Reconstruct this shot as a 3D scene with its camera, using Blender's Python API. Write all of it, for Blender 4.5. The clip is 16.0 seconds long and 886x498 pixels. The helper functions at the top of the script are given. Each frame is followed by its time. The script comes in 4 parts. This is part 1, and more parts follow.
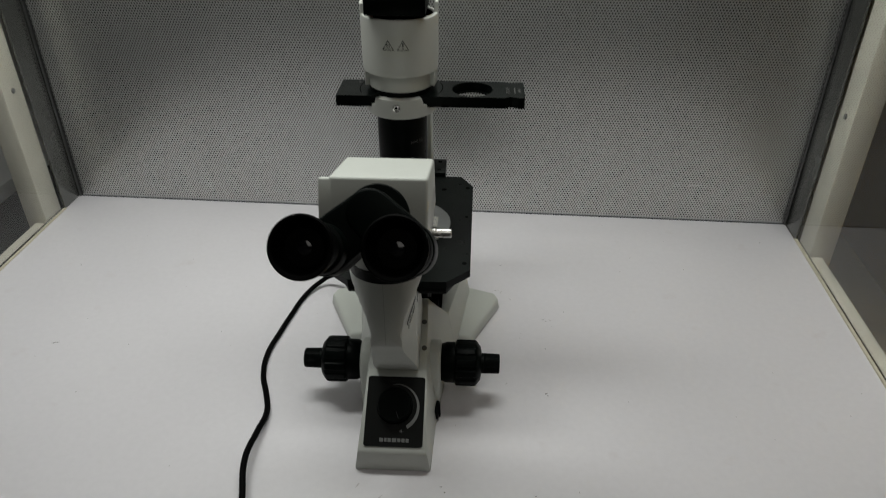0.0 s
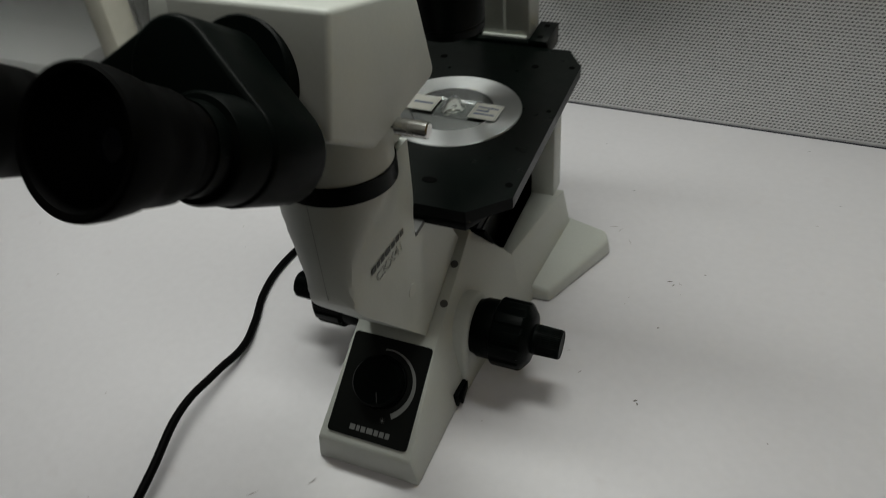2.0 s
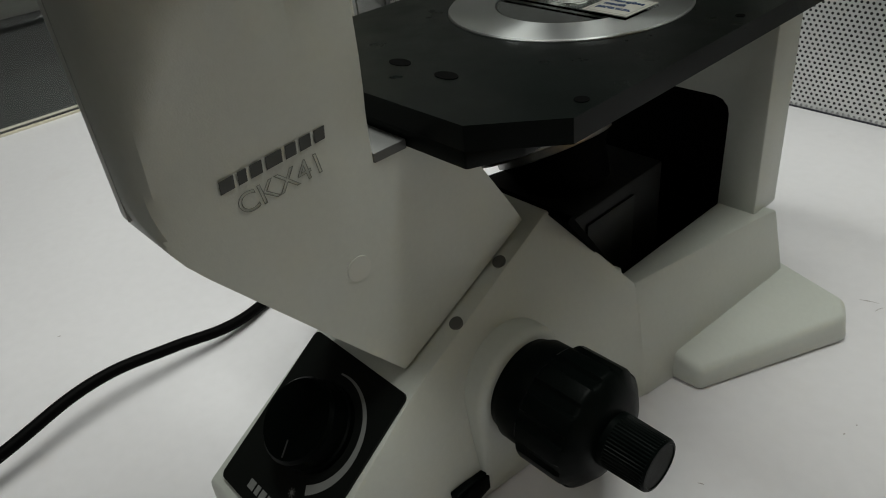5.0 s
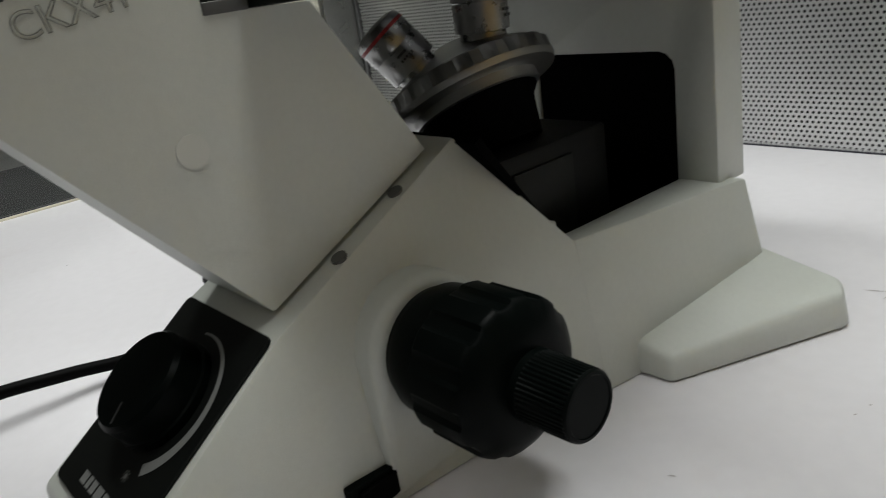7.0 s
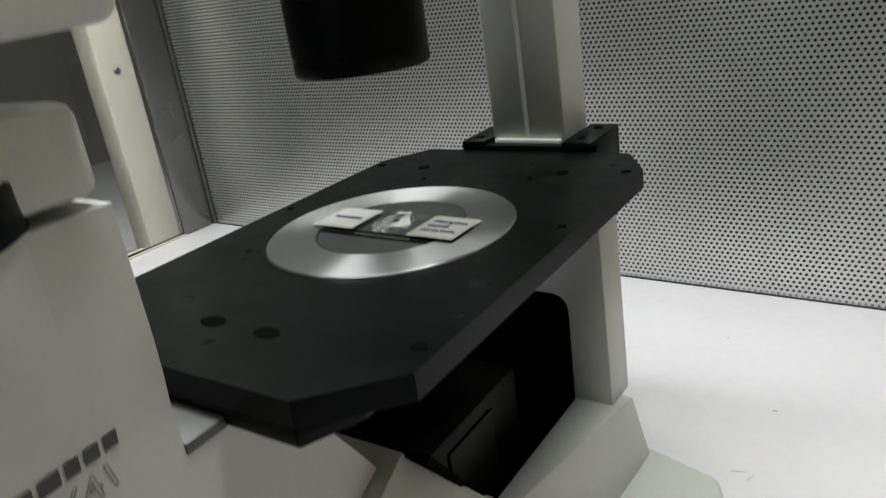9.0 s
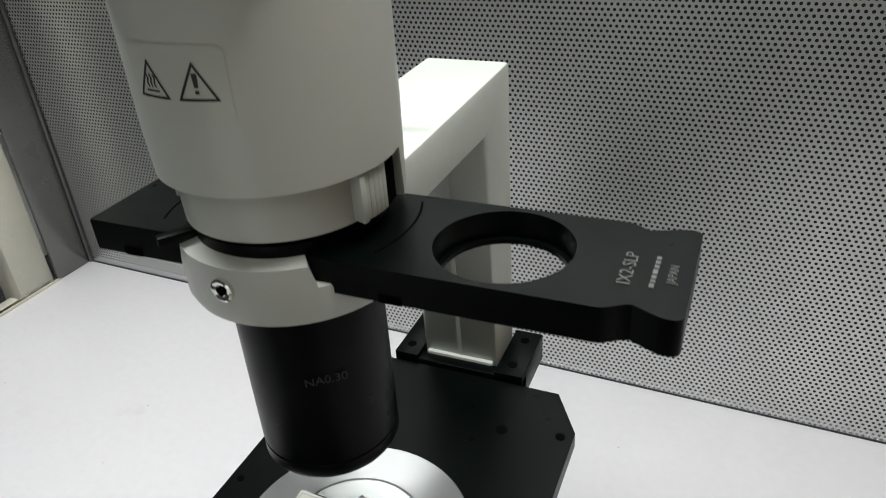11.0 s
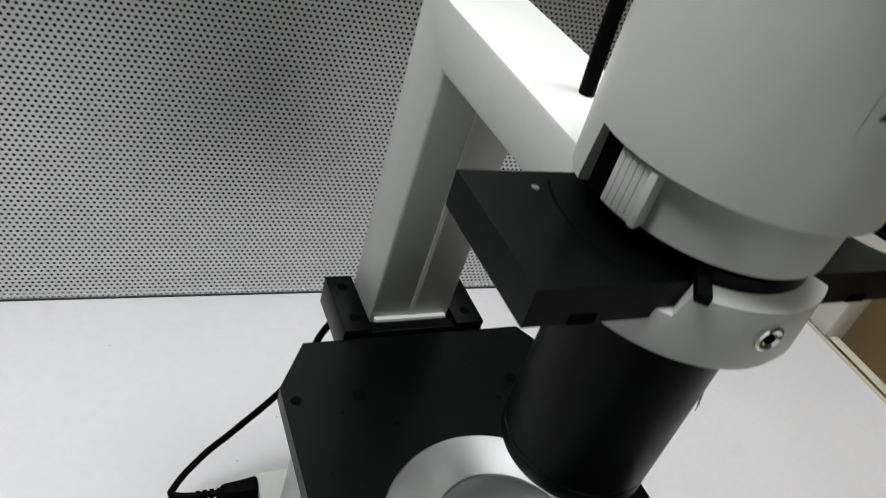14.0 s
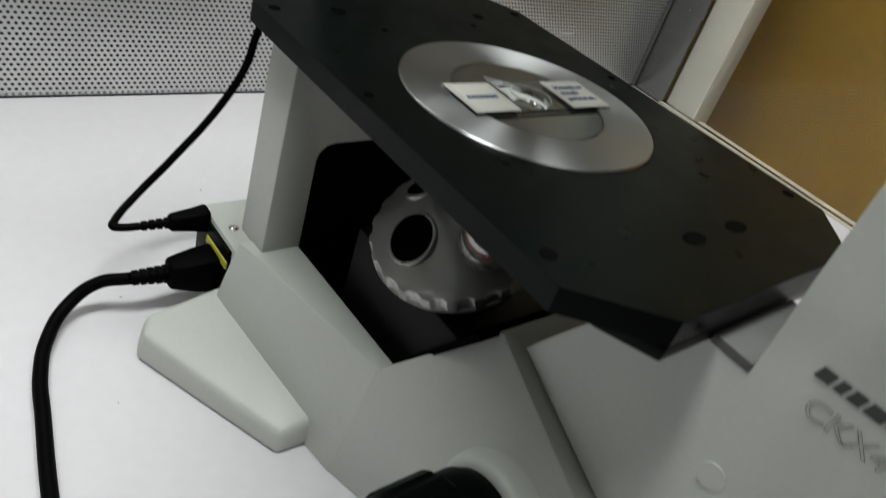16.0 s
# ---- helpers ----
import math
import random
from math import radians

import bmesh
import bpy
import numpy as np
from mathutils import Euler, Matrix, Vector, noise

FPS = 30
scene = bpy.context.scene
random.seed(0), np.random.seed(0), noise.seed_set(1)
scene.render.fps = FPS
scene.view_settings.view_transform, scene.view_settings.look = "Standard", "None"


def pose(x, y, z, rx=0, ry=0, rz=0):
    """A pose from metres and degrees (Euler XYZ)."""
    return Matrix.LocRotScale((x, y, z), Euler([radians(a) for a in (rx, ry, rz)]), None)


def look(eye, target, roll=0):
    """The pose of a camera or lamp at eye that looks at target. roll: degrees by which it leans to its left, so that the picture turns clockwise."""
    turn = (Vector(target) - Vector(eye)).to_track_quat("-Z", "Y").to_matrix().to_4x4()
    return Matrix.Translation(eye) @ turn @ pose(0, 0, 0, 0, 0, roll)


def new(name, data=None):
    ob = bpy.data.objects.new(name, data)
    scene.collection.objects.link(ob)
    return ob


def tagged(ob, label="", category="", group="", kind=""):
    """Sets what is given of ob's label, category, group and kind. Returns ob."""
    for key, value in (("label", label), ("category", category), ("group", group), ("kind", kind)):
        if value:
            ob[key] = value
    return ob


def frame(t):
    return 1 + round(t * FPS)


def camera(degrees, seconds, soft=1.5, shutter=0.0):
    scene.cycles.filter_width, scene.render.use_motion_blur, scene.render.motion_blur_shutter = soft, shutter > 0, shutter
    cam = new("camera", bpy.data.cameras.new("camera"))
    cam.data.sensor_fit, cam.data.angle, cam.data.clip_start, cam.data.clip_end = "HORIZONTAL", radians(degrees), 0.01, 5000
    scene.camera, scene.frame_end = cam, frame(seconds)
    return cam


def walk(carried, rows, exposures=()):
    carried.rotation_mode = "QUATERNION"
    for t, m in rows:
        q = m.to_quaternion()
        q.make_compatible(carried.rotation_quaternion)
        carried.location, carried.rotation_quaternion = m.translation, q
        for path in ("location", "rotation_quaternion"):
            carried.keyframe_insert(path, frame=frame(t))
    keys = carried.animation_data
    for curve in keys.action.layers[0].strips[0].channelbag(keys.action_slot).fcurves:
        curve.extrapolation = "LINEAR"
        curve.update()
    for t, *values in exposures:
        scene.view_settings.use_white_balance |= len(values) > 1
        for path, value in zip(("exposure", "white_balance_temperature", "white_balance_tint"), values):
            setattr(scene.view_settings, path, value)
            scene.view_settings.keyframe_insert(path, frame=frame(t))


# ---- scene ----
cam = camera(62.7, 16.0, soft=1.0, shutter=0.35)
PATH = [
    (0, (0.085, -0.761, 0.656), (0.0, 0.922, -0.422), 0.0),
    (0.5, (0.118, -0.704, 0.613), (-0.039, 0.92, -0.543), -0.6),
    (1, (0.139, -0.619, 0.578), (-0.129, 0.966, -0.611), -1.2),
    (1.5, (0.166, -0.522, 0.525), (-0.241, 0.994, -0.715), -2.7),
    (2, (0.2, -0.471, 0.494), (-0.431, 0.919, -0.798), -4.7),
    (2.5, (0.237, -0.416, 0.445), (-0.609, 0.782, -0.915), -4.0),
    (3, (0.232, -0.373, 0.399), (-0.729, 0.795, -0.909), -4.5),
    (3.5, (0.218, -0.333, 0.358), (-0.84, 0.821, -0.887), -3.9),
    (4, (0.207, -0.301, 0.33), (-0.9, 0.831, -0.892), -2.8),
    (6.5, (0.239, -0.233, 0.215), (-1.267, 0.816, -0.579), -9.2),
    (7, (0.241, -0.227, 0.182), (-1.214, 0.956, -0.514), -8.9),
    (7.5, (0.23, -0.223, 0.202), (-1.104, 1.098, -0.488), -7.1),
    (8, (0.226, -0.229, 0.218), (-1.073, 1.155, -0.412), -7.8),
    (10.5, (0.148, -0.2, 0.46), (-0.57, 1.41, -0.484), -4.4),
    (11, (0.143, -0.177, 0.486), (-0.578, 1.397, -0.516), -4.0),
    (11.5, (0.106, -0.16, 0.524), (-0.425, 1.389, -0.625), -1.2),
    (12, (0.051, -0.135, 0.55), (-0.269, 1.434, -0.648), -1.4),
    (12.5, (-0.002, -0.131, 0.561), (0.054, 1.421, -0.7), 3.9),
    (13, (-0.075, -0.127, 0.549), (0.274, 1.423, -0.665), 8.6),
    (13.5, (-0.136, -0.114, 0.504), (0.484, 1.356, -0.702), 13.8),
    (14, (-0.159, -0.117, 0.468), (0.706, 1.28, -0.672), 18.0),
    (14.5, (-0.182, -0.133, 0.428), (0.814, 1.244, -0.626), 17.4),
    (15, (-0.201, -0.148, 0.389), (0.853, 1.215, -0.627), 17.2),
    (15.5, (-0.222, -0.159, 0.35), (0.942, 1.074, -0.711), 19.8),
    (16, (-0.228, -0.177, 0.31), (0.998, 0.947, -0.8), 19.0),
]
EXPOSURES = [(0.0, -0.04, 6600, 10), (1.0, -0.12, 6600, 10), (1.5, -0.17, 6600, 8.5), (2.5, -0.12, 6700, 8), (4.0, -0.01, 6700, 5), (6.5, 0.63, 6500, 10.0), (7.5, 0.71, 6500, 10.5),
             (8.0, 0.91, 6500, 11), (10.5, 0.65, 6450, 11), (12.5, 0.60, 6450, 12), (14.0, 0.53, 6400, 11.5), (16.0, 0.54, 6450, 11)]
walk(cam, [(t, look(eye, target, roll)) for t, eye, target, roll in PATH], EXPOSURES)

# ---- light ----
world = bpy.data.worlds.new("world")
scene.world = world
world.use_nodes = True
world.node_tree.nodes["Background"].inputs[0].default_value = (0.75, 0.8, 0.78, 1)
world.node_tree.nodes["Background"].inputs[1].default_value = 0.05


def area_lamp(name, eye, target, sx, sy, watts, color):
    data = bpy.data.lights.new(name, "AREA")
    data.shape, data.size, data.size_y, data.energy, data.color = "RECTANGLE", sx, sy, watts, color
    ob = new(name, data)
    ob.matrix_world = look(eye, target)
    return ob


area_lamp("hood_lamp", (-0.10, 0.045, 1.02), (-0.10, 0.045, 0.0), 0.92, 0.14, 7.1, (0.965, 1.0, 0.965))
# unseen fill light, added to lift faces turned to the open front
area_lamp("room_fill", (0.3, -1.6, 2.3), (0.0, -0.9, 0.0), 1.2, 1.2, 5.5, (1.0, 0.98, 0.93))


# ---- materials ----
def node_mat(name, color, rough=0.5, metal=0.0, vary=0.0, vary_scale=20.0, grain=0.0, grain_scale=400.0, bump=0.0,
             bump_scale=600.0, coat=0.0, rough_vary=0.0, spec=0.5):
    m = bpy.data.materials.new(name)
    m.use_nodes = True
    nt = m.node_tree
    b = nt.nodes["Principled BSDF"]
    b.inputs["Base Color"].default_value = (*color, 1)
    b.inputs["Roughness"].default_value = rough
    b.inputs["Metallic"].default_value = metal
    b.inputs["Coat Weight"].default_value = coat
    b.inputs["Specular IOR Level"].default_value = spec
    tc = nt.nodes.new("ShaderNodeTexCoord")

    def noise_node(scale, detail):
        n = nt.nodes.new("ShaderNodeTexNoise")
        n.inputs["Scale"].default_value = scale
        n.inputs["Detail"].default_value = detail
        nt.links.new(tc.outputs["Object"], n.inputs["Vector"])
        return n

    last = None
    for amount, scale, detail in ((vary, vary_scale, 4.0), (grain, grain_scale, 2.0)):
        if amount > 0:
            n = noise_node(scale, detail)
            ramp = nt.nodes.new("ShaderNodeMapRange")
            ramp.inputs["From Min"].default_value, ramp.inputs["From Max"].default_value = 0.3, 0.7
            ramp.inputs["To Min"].default_value, ramp.inputs["To Max"].default_value = 1 - amount, 1 + amount
            nt.links.new(n.outputs["Fac"], ramp.inputs["Value"])
            mix = nt.nodes.new("ShaderNodeVectorMath")
            mix.operation = "SCALE"
            if last is None:
                mix.inputs[0].default_value = color
            else:
                nt.links.new(last, mix.inputs[0])
            nt.links.new(ramp.outputs[0], mix.inputs["Scale"])
            last = mix.outputs[0]
    if last is not None:
        nt.links.new(last, b.inputs["Base Color"])
    if rough_vary > 0:
        n = noise_node(vary_scale * 2.3, 5.0)
        ramp = nt.nodes.new("ShaderNodeMapRange")
        ramp.inputs["From Min"].default_value, ramp.inputs["From Max"].default_value = 0.3, 0.7
        ramp.inputs["To Min"].default_value, ramp.inputs["To Max"].default_value = rough - rough_vary, rough + rough_vary
        nt.links.new(n.outputs["Fac"], ramp.inputs["Value"])
        nt.links.new(ramp.outputs[0], b.inputs["Roughness"])
    if bump > 0:
        n = noise_node(bump_scale, 3.0)
        bp = nt.nodes.new("ShaderNodeBump")
        bp.inputs["Strength"].default_value = bump
        bp.inputs["Distance"].default_value = 0.0006
        nt.links.new(n.outputs["Fac"], bp.inputs["Height"])
        nt.links.new(bp.outputs[0], b.inputs["Normal"])
    return m


PAINT = node_mat("microscope_paint", (0.565, 0.585, 0.545), 0.42, vary=0.03, vary_scale=14, grain=0.015, bump=0.10, bump_scale=1500, rough_vary=0.06)
LAMP_PAINT = node_mat("lamp_house_paint", (0.60, 0.61, 0.57), 0.36, vary=0.02, vary_scale=14, bump=0.06, bump_scale=1500)
SEAM_PAINT = node_mat("shallow_seam_paint", (0.36, 0.37, 0.345), 0.5)
SEAM = node_mat("seam_shadow_gap", (0.03, 0.03, 0.03), 0.8)
HOLE = node_mat("screw_hole_shade", (0.09, 0.09, 0.085), 0.6)
# grey of the shade in the gap between tube and stage
GAP_SHADE = node_mat("shaded_gap_grey", (0.09, 0.09, 0.088), 0.5, vary=0.12, vary_scale=40, bump=0.06)
ANODISED = node_mat("black_anodised", (0.0011, 0.0024, 0.0019), 0.33, spec=0.095, vary=0.25, vary_scale=25, grain=0.15, grain_scale=900, bump=0.08, bump_scale=2500, rough_vary=0.06)
PLASTIC = node_mat("black_plastic", (0.0016, 0.0028, 0.0024), 0.38, spec=0.045, vary=0.2, vary_scale=30, bump=0.08, bump_scale=2200, rough_vary=0.05)
# black plastic raised to charcoal, standing in for overhead light on the lid
LIT_PLASTIC = node_mat("top_lit_black_plastic", (0.0046, 0.0050, 0.0058), 0.42, spec=0.09, vary=0.1, vary_scale=30, bump=0.10, bump_scale=2600)
# lid plastic made lighter and glossier: the ribs' sheen is partly in the colour
RIB_PLASTIC = node_mat("rib_sheen_plastic", (0.014, 0.015, 0.0165), 0.30, spec=0.28, vary=0.15, vary_scale=60, bump=0.08, bump_scale=2600)
RUBBER = node_mat("black_rubber", (0.0015, 0.0015, 0.0015), 0.55, spec=0.04, vary=0.2, vary_scale=40, bump=0.08, bump_scale=900)
# black insides of the stand, and the shade of holes as plain colour
CAVITY = node_mat("flat_black_and_hole_shade", (0.0020, 0.0020, 0.0020), 0.8, spec=0.02, vary=0.2)
CARRIER = node_mat("semi_matt_black", (0.0055, 0.006, 0.0058), 0.5, spec=0.2, vary=0.2)
CARRIER_PLATE = node_mat("dark_grey_casting", (0.012, 0.0132, 0.0124), 0.5, spec=0.2, vary=0.15, vary_scale=30)
STEEL = node_mat("bright_steel", (0.62, 0.61, 0.59), 0.25, 1.0, vary=0.05, vary_scale=60, rough_vary=0.06)
CHROME = node_mat("chrome", (0.75, 0.74, 0.72), 0.12, 1.0)
SATIN = node_mat("satin_nickel", (0.36, 0.36, 0.355), 0.30, 1.0, vary=0.06, vary_scale=80, rough_vary=0.06)
TURRET = node_mat("satin_turret_metal", (0.40, 0.40, 0.39), 0.40, 1.0, vary=0.03, vary_scale=12)
DIM_STEEL = node_mat("dull_steel", (0.20, 0.20, 0.20), 0.45, 1.0, vary=0.1, vary_scale=60)
COPPER = node_mat("pinkish_heat_shield", (0.72, 0.40, 0.34), 0.4, 0.6, vary=0.1)
BRASS = node_mat("yellow_insulation", (0.55, 0.52, 0.06), 0.5)
PERF = node_mat("perforated_panel_metal", (0.57, 0.575, 0.565), 0.34, 0.86, rough_vary=0.03, vary=0.05, vary_scale=3.0, grain=0.03, grain_scale=60, bump=0.04)
# dark satin metal in place of glass that mirrors the perforated panel
RETURN = node_mat("glass_reflection_grey", (0.17, 0.173, 0.163), 0.24, 0.8, vary=0.05, vary_scale=5, bump=0.03, rough_vary=0.04)
BACKING = node_mat("dark_plenum", (0.022, 0.022, 0.0215), 0.9, vary=0.2)
FRAME = node_mat("cream_frame_paint", (0.40, 0.376, 0.32), 0.45, vary=0.05, vary_scale=6, grain=0.03, grain_scale=90, bump=0.05)
STRIP = node_mat("edge_strip", (0.50, 0.46, 0.36), 0.5, vary=0.08, vary_scale=12, bump=0.05)
GASKET = node_mat("dark_gasket", (0.02, 0.02, 0.03), 0.5)
WOOD = node_mat("ochre_wood", (0.27, 0.15, 0.014), 0.45, vary=0.14, vary_scale=5, grain=0.08, grain_scale=60, bump=0.05)
REFLECTION_BROWN = node_mat("pane_reflection_brown", (0.20, 0.145, 0.06), 0.5, vary=0.2, vary_scale=7, grain=0.08, grain_scale=70)
FLOOR = node_mat("dark_floor", (0.03, 0.031, 0.032), 0.6, vary=0.25, vary_scale=3, grain=0.1, grain_scale=80)
DARK_CLOTH = node_mat("dark_side_cabinet", (0.028, 0.031, 0.031), 0.7, vary=0.25, vary_scale=5)
ROOM = node_mat("room_wall_paint", (0.55, 0.55, 0.52), 0.7, vary=0.04, vary_scale=2)
HOOD = node_mat("unseen_ceiling_grey", (0.13, 0.13, 0.125), 0.6, 0.3, vary=0.08, vary_scale=4)
PALE = node_mat("pale_cabinet_paint", (0.60, 0.60, 0.60), 0.5, vary=0.05, vary_scale=4)
PAPER = node_mat("paper_label", (0.74, 0.73, 0.67), 0.6, vary=0.03, vary_scale=200)
BLUE_INK = node_mat("blue_black_ink", (0.04, 0.09, 0.24), 0.6)
FRAME_INK = node_mat("pale_label_border", (0.50, 0.50, 0.47), 0.5)
BARREL_INK = node_mat("dim_grey_ink", (0.035, 0.036, 0.035), 0.5)
BLACK_INK = node_mat("black_ink", (0.03, 0.03, 0.03), 0.5)
GREY_INK = node_mat("grey_ink", (0.17, 0.175, 0.17), 0.5)
PANEL = node_mat("dark_printed_panel", (0.0065, 0.0075, 0.0068), 0.42, spec=0.12, vary=0.1, vary_scale=30, bump=0.05, bump_scale=2200)
DARK_INK = node_mat("dark_grey_ink", (0.045, 0.048, 0.045), 0.5)
FAINT_INK = node_mat("outline_ink", (0.20, 0.21, 0.19), 0.5)
WHITE_INK = node_mat("white_ink", (0.105, 0.105, 0.10), 0.5)
ARC_GREY = node_mat("scale_arc_grey", (0.20, 0.205, 0.20), 0.5)
STICKER = node_mat("clear_matt_sticker", (0.60, 0.61, 0.56), 0.3)
RED_RING = node_mat("red_ring", (0.35, 0.02, 0.02), 0.4)
# white of the slide's sealing ring and of the painted glare below it
SEAL_GLARE_WHITE = node_mat("seal_and_glare_white", (0.70, 0.70, 0.68), 0.35)
SCUFF = node_mat("bench_scuff", (0.20, 0.19, 0.18), 0.7)
FAINT_SCUFF = node_mat("faint_scuff", (0.42, 0.39, 0.39), 0.6)


def bench_material():
    m = node_mat("white_laminate", (0.73, 0.712, 0.740), 0.38, vary=0.025, vary_scale=2.5, grain=0.015, grain_scale=120, bump=0.06, bump_scale=220, rough_vary=0.08)
    nt = m.node_tree
    b = nt.nodes["Principled BSDF"]
    # sparse faint smudges with a shape of their own
    tc = nt.nodes.new("ShaderNodeTexCoord")
    n = nt.nodes.new("ShaderNodeTexNoise")
    n.inputs["Scale"].default_value, n.inputs["Detail"].default_value = 22.0, 6.0
    nt.links.new(tc.outputs["Object"], n.inputs["Vector"])
    r = nt.nodes.new("ShaderNodeMapRange")
    r.inputs["From Min"].default_value, r.inputs["From Max"].default_value = 0.66, 0.80
    r.inputs["To Min"].default_value, r.inputs["To Max"].default_value = 0.0, 0.35
    nt.links.new(n.outputs["Fac"], r.inputs["Value"])
    mix = nt.nodes.new("ShaderNodeMix")
    mix.data_type = "RGBA"
    old = b.inputs["Base Color"].links[0].from_socket
    nt.links.new(r.outputs[0], mix.inputs["Factor"])
    nt.links.new(old, mix.inputs["A"])
    mix.inputs["B"].default_value = (0.60, 0.54, 0.54, 1)
    nt.links.new(mix.outputs["Result"], b.inputs["Base Color"])
    return m


BENCH = bench_material()


def turned_metal():
    # lathe-turned aluminium: fine concentric grooves
    m = node_mat("turned_aluminium", (0.49, 0.50, 0.505), 0.36, 1.0, rough_vary=0.02)
    nt = m.node_tree
    b = nt.nodes["Principled BSDF"]
    b.inputs["Anisotropic"].default_value = 0.92
    b.inputs["Anisotropic Rotation"].default_value = 0.25
    tan = nt.nodes.new("ShaderNodeTangent")
    tan.direction_type, tan.axis = "RADIAL", "Z"
    nt.links.new(tan.outputs[0], b.inputs["Tangent"])
    tc = nt.nodes.new("ShaderNodeTexCoord")
    w = nt.nodes.new("ShaderNodeTexWave")
    w.wave_type, w.rings_direction = "RINGS", "Z"
    w.inputs["Scale"].default_value, w.inputs["Distortion"].default_value = 500.0, 0.4
    nt.links.new(tc.outputs["Object"], w.inputs["Vector"])
    bp = nt.nodes.new("ShaderNodeBump")
    bp.inputs["Strength"].default_value, bp.inputs["Distance"].default_value = 0.03, 0.0002
    nt.links.new(w.outputs["Fac"], bp.inputs["Height"])
    nt.links.new(bp.outputs[0], b.inputs["Normal"])
    return m


TURNED = turned_metal()
POLISHED = node_mat("satin_polished_plate", (0.43, 0.44, 0.44), 0.10, 1.0, vary=0.03, rough_vary=0.01)


def glass_mat(name, color=(1, 1, 1), rough=0.0, ior=1.45):
    m = bpy.data.materials.new(name)
    m.use_nodes = True
    b = m.node_tree.nodes["Principled BSDF"]
    b.inputs["Base Color"].default_value = (*color, 1)
    b.inputs["Roughness"].default_value = rough
    b.inputs["IOR"].default_value = ior
    b.inputs["Transmission Weight"].default_value = 1.0
    return m


PANE = glass_mat("clear_side_pane", (0.97, 0.99, 0.98), 0.0, 1.32)
SLIP = glass_mat("thin_clear_glass", (0.97, 0.99, 0.98), 0.0, 1.10)
LENS_GLASS = node_mat("coated_dark_lens", (0.003, 0.003, 0.005), 0.10, spec=0.5)


# ---- mesh helpers ----
def finish(bm, name, mat, smooth=True, angle=35):
    bmesh.ops.recalc_face_normals(bm, faces=bm.faces)
    me = bpy.data.meshes.new(name)
    if smooth:
        for f in bm.faces:
            f.smooth = True
        for e in bm.edges:
            if len(e.link_faces) == 2 and e.calc_face_angle(0) > radians(angle):
                e.smooth = False
    bm.to_mesh(me)
    bm.free()
    me.materials.append(mat)
    return me


def part(name, bm, mat, parent=None, label="", smooth=True, angle=35):
    ob = new(name, finish(bm, name, mat, smooth, angle))
    if parent is not None:
        ob.parent = parent
    if label:
        ob["label"] = label
    return ob


def bevel(bm, width, segments=2, angle=25):
    edges = [e for e in bm.edges if len(e.link_faces) == 2 and e.calc_face_angle(0) > radians(angle)]
    if edges and width > 0:
        bmesh.ops.bevel(bm, geom=edges, offset=width, segments=segments, profile=0.5, affect="EDGES", clamp_overlap=True)
    return bm


def box(x0, x1, y0, y1, z0, z1, r=0.0, seg=2, bm=None):
    b = bmesh.new()
    bmesh.ops.create_cube(b, size=1.0, matrix=Matrix.Translation(((x0 + x1) / 2, (y0 + y1) / 2, (z0 + z1) / 2)) @ Matrix.Diagonal((x1 - x0, y1 - y0, z1 - z0, 1)))
    bevel(b, r, seg)
    return merge(bm, b)


def merge(bm, b):
    if bm is None:
        return b
    me = bpy.data.meshes.new("tmp")
    b.to_mesh(me)
    b.free()
    bm.from_mesh(me)
    bpy.data.meshes.remove(me)
    return bm


def moved(bm, m):
    bmesh.ops.transform(bm, matrix=m, verts=bm.verts)
    return bm


def lathe(profile, n=48, m=None, cap=True, bm=None):
    """A turned body round z from (radius, height) pairs, from the bottom up."""
    b = bmesh.new()
    rings = []
    for r, z in profile:
        rings.append([b.verts.new((r * math.cos(2 * math.pi * i / n), r * math.sin(2 * math.pi * i / n), z)) for i in range(n)])
    for a, c in zip(rings, rings[1:]):
        for i in range(n):
            b.faces.new((a[i], a[(i + 1) % n], c[(i + 1) % n], c[i]))
    if cap:
        b.faces.new(list(reversed(rings[0])))
        b.faces.new(rings[-1])
    if m is not None:
        moved(b, m)
    return merge(bm, b)


def ribbed(profile, ribs, depth, m=None, fine=6, sharp=0.5):
    """A turned body whose wall is fluted all round."""
    b = bmesh.new()
    n = ribs * fine
    rings = []
    for r, z, d in profile:
        ring = []
        for i in range(n):
            ph = (i % fine) / fine
            k = r - (depth * d if ph < sharp else 0.0)
            a = 2 * math.pi * i / n
            ring.append(b.verts.new((k * math.cos(a), k * math.sin(a), z)))
        rings.append(ring)
    for a, c in zip(rings, rings[1:]):
        for i in range(n):
            b.faces.new((a[i], a[(i + 1) % n], c[(i + 1) % n], c[i]))
    b.faces.new(list(reversed(rings[0])))
    b.faces.new(rings[-1])
    if m is not None:
        moved(b, m)
    return b


def prism(points, z0, z1, r=0.0, seg=2, m=None):
    """A plate from an outline in x, y."""
    b = bmesh.new()
    lo = [b.verts.new((x, y, z0)) for x, y in points]
    hi = [b.verts.new((x, y, z1)) for x, y in points]
    b.faces.new(list(reversed(lo)))
    b.faces.new(hi)
    k = len(points)
    for i in range(k):
        b.faces.new((lo[i], lo[(i + 1) % k], hi[(i + 1) % k], hi[i]))
    bmesh.ops.recalc_face_normals(b, faces=b.faces)
    bevel(b, r, seg)
    if m is not None:
        moved(b, m)
    return b


SIDE = Matrix(((0, 0, 1, 0), (1, 0, 0, 0), (0, 1, 0, 0), (0, 0, 0, 1)))  # outline x, y -> world y, z; extrusion -> world x


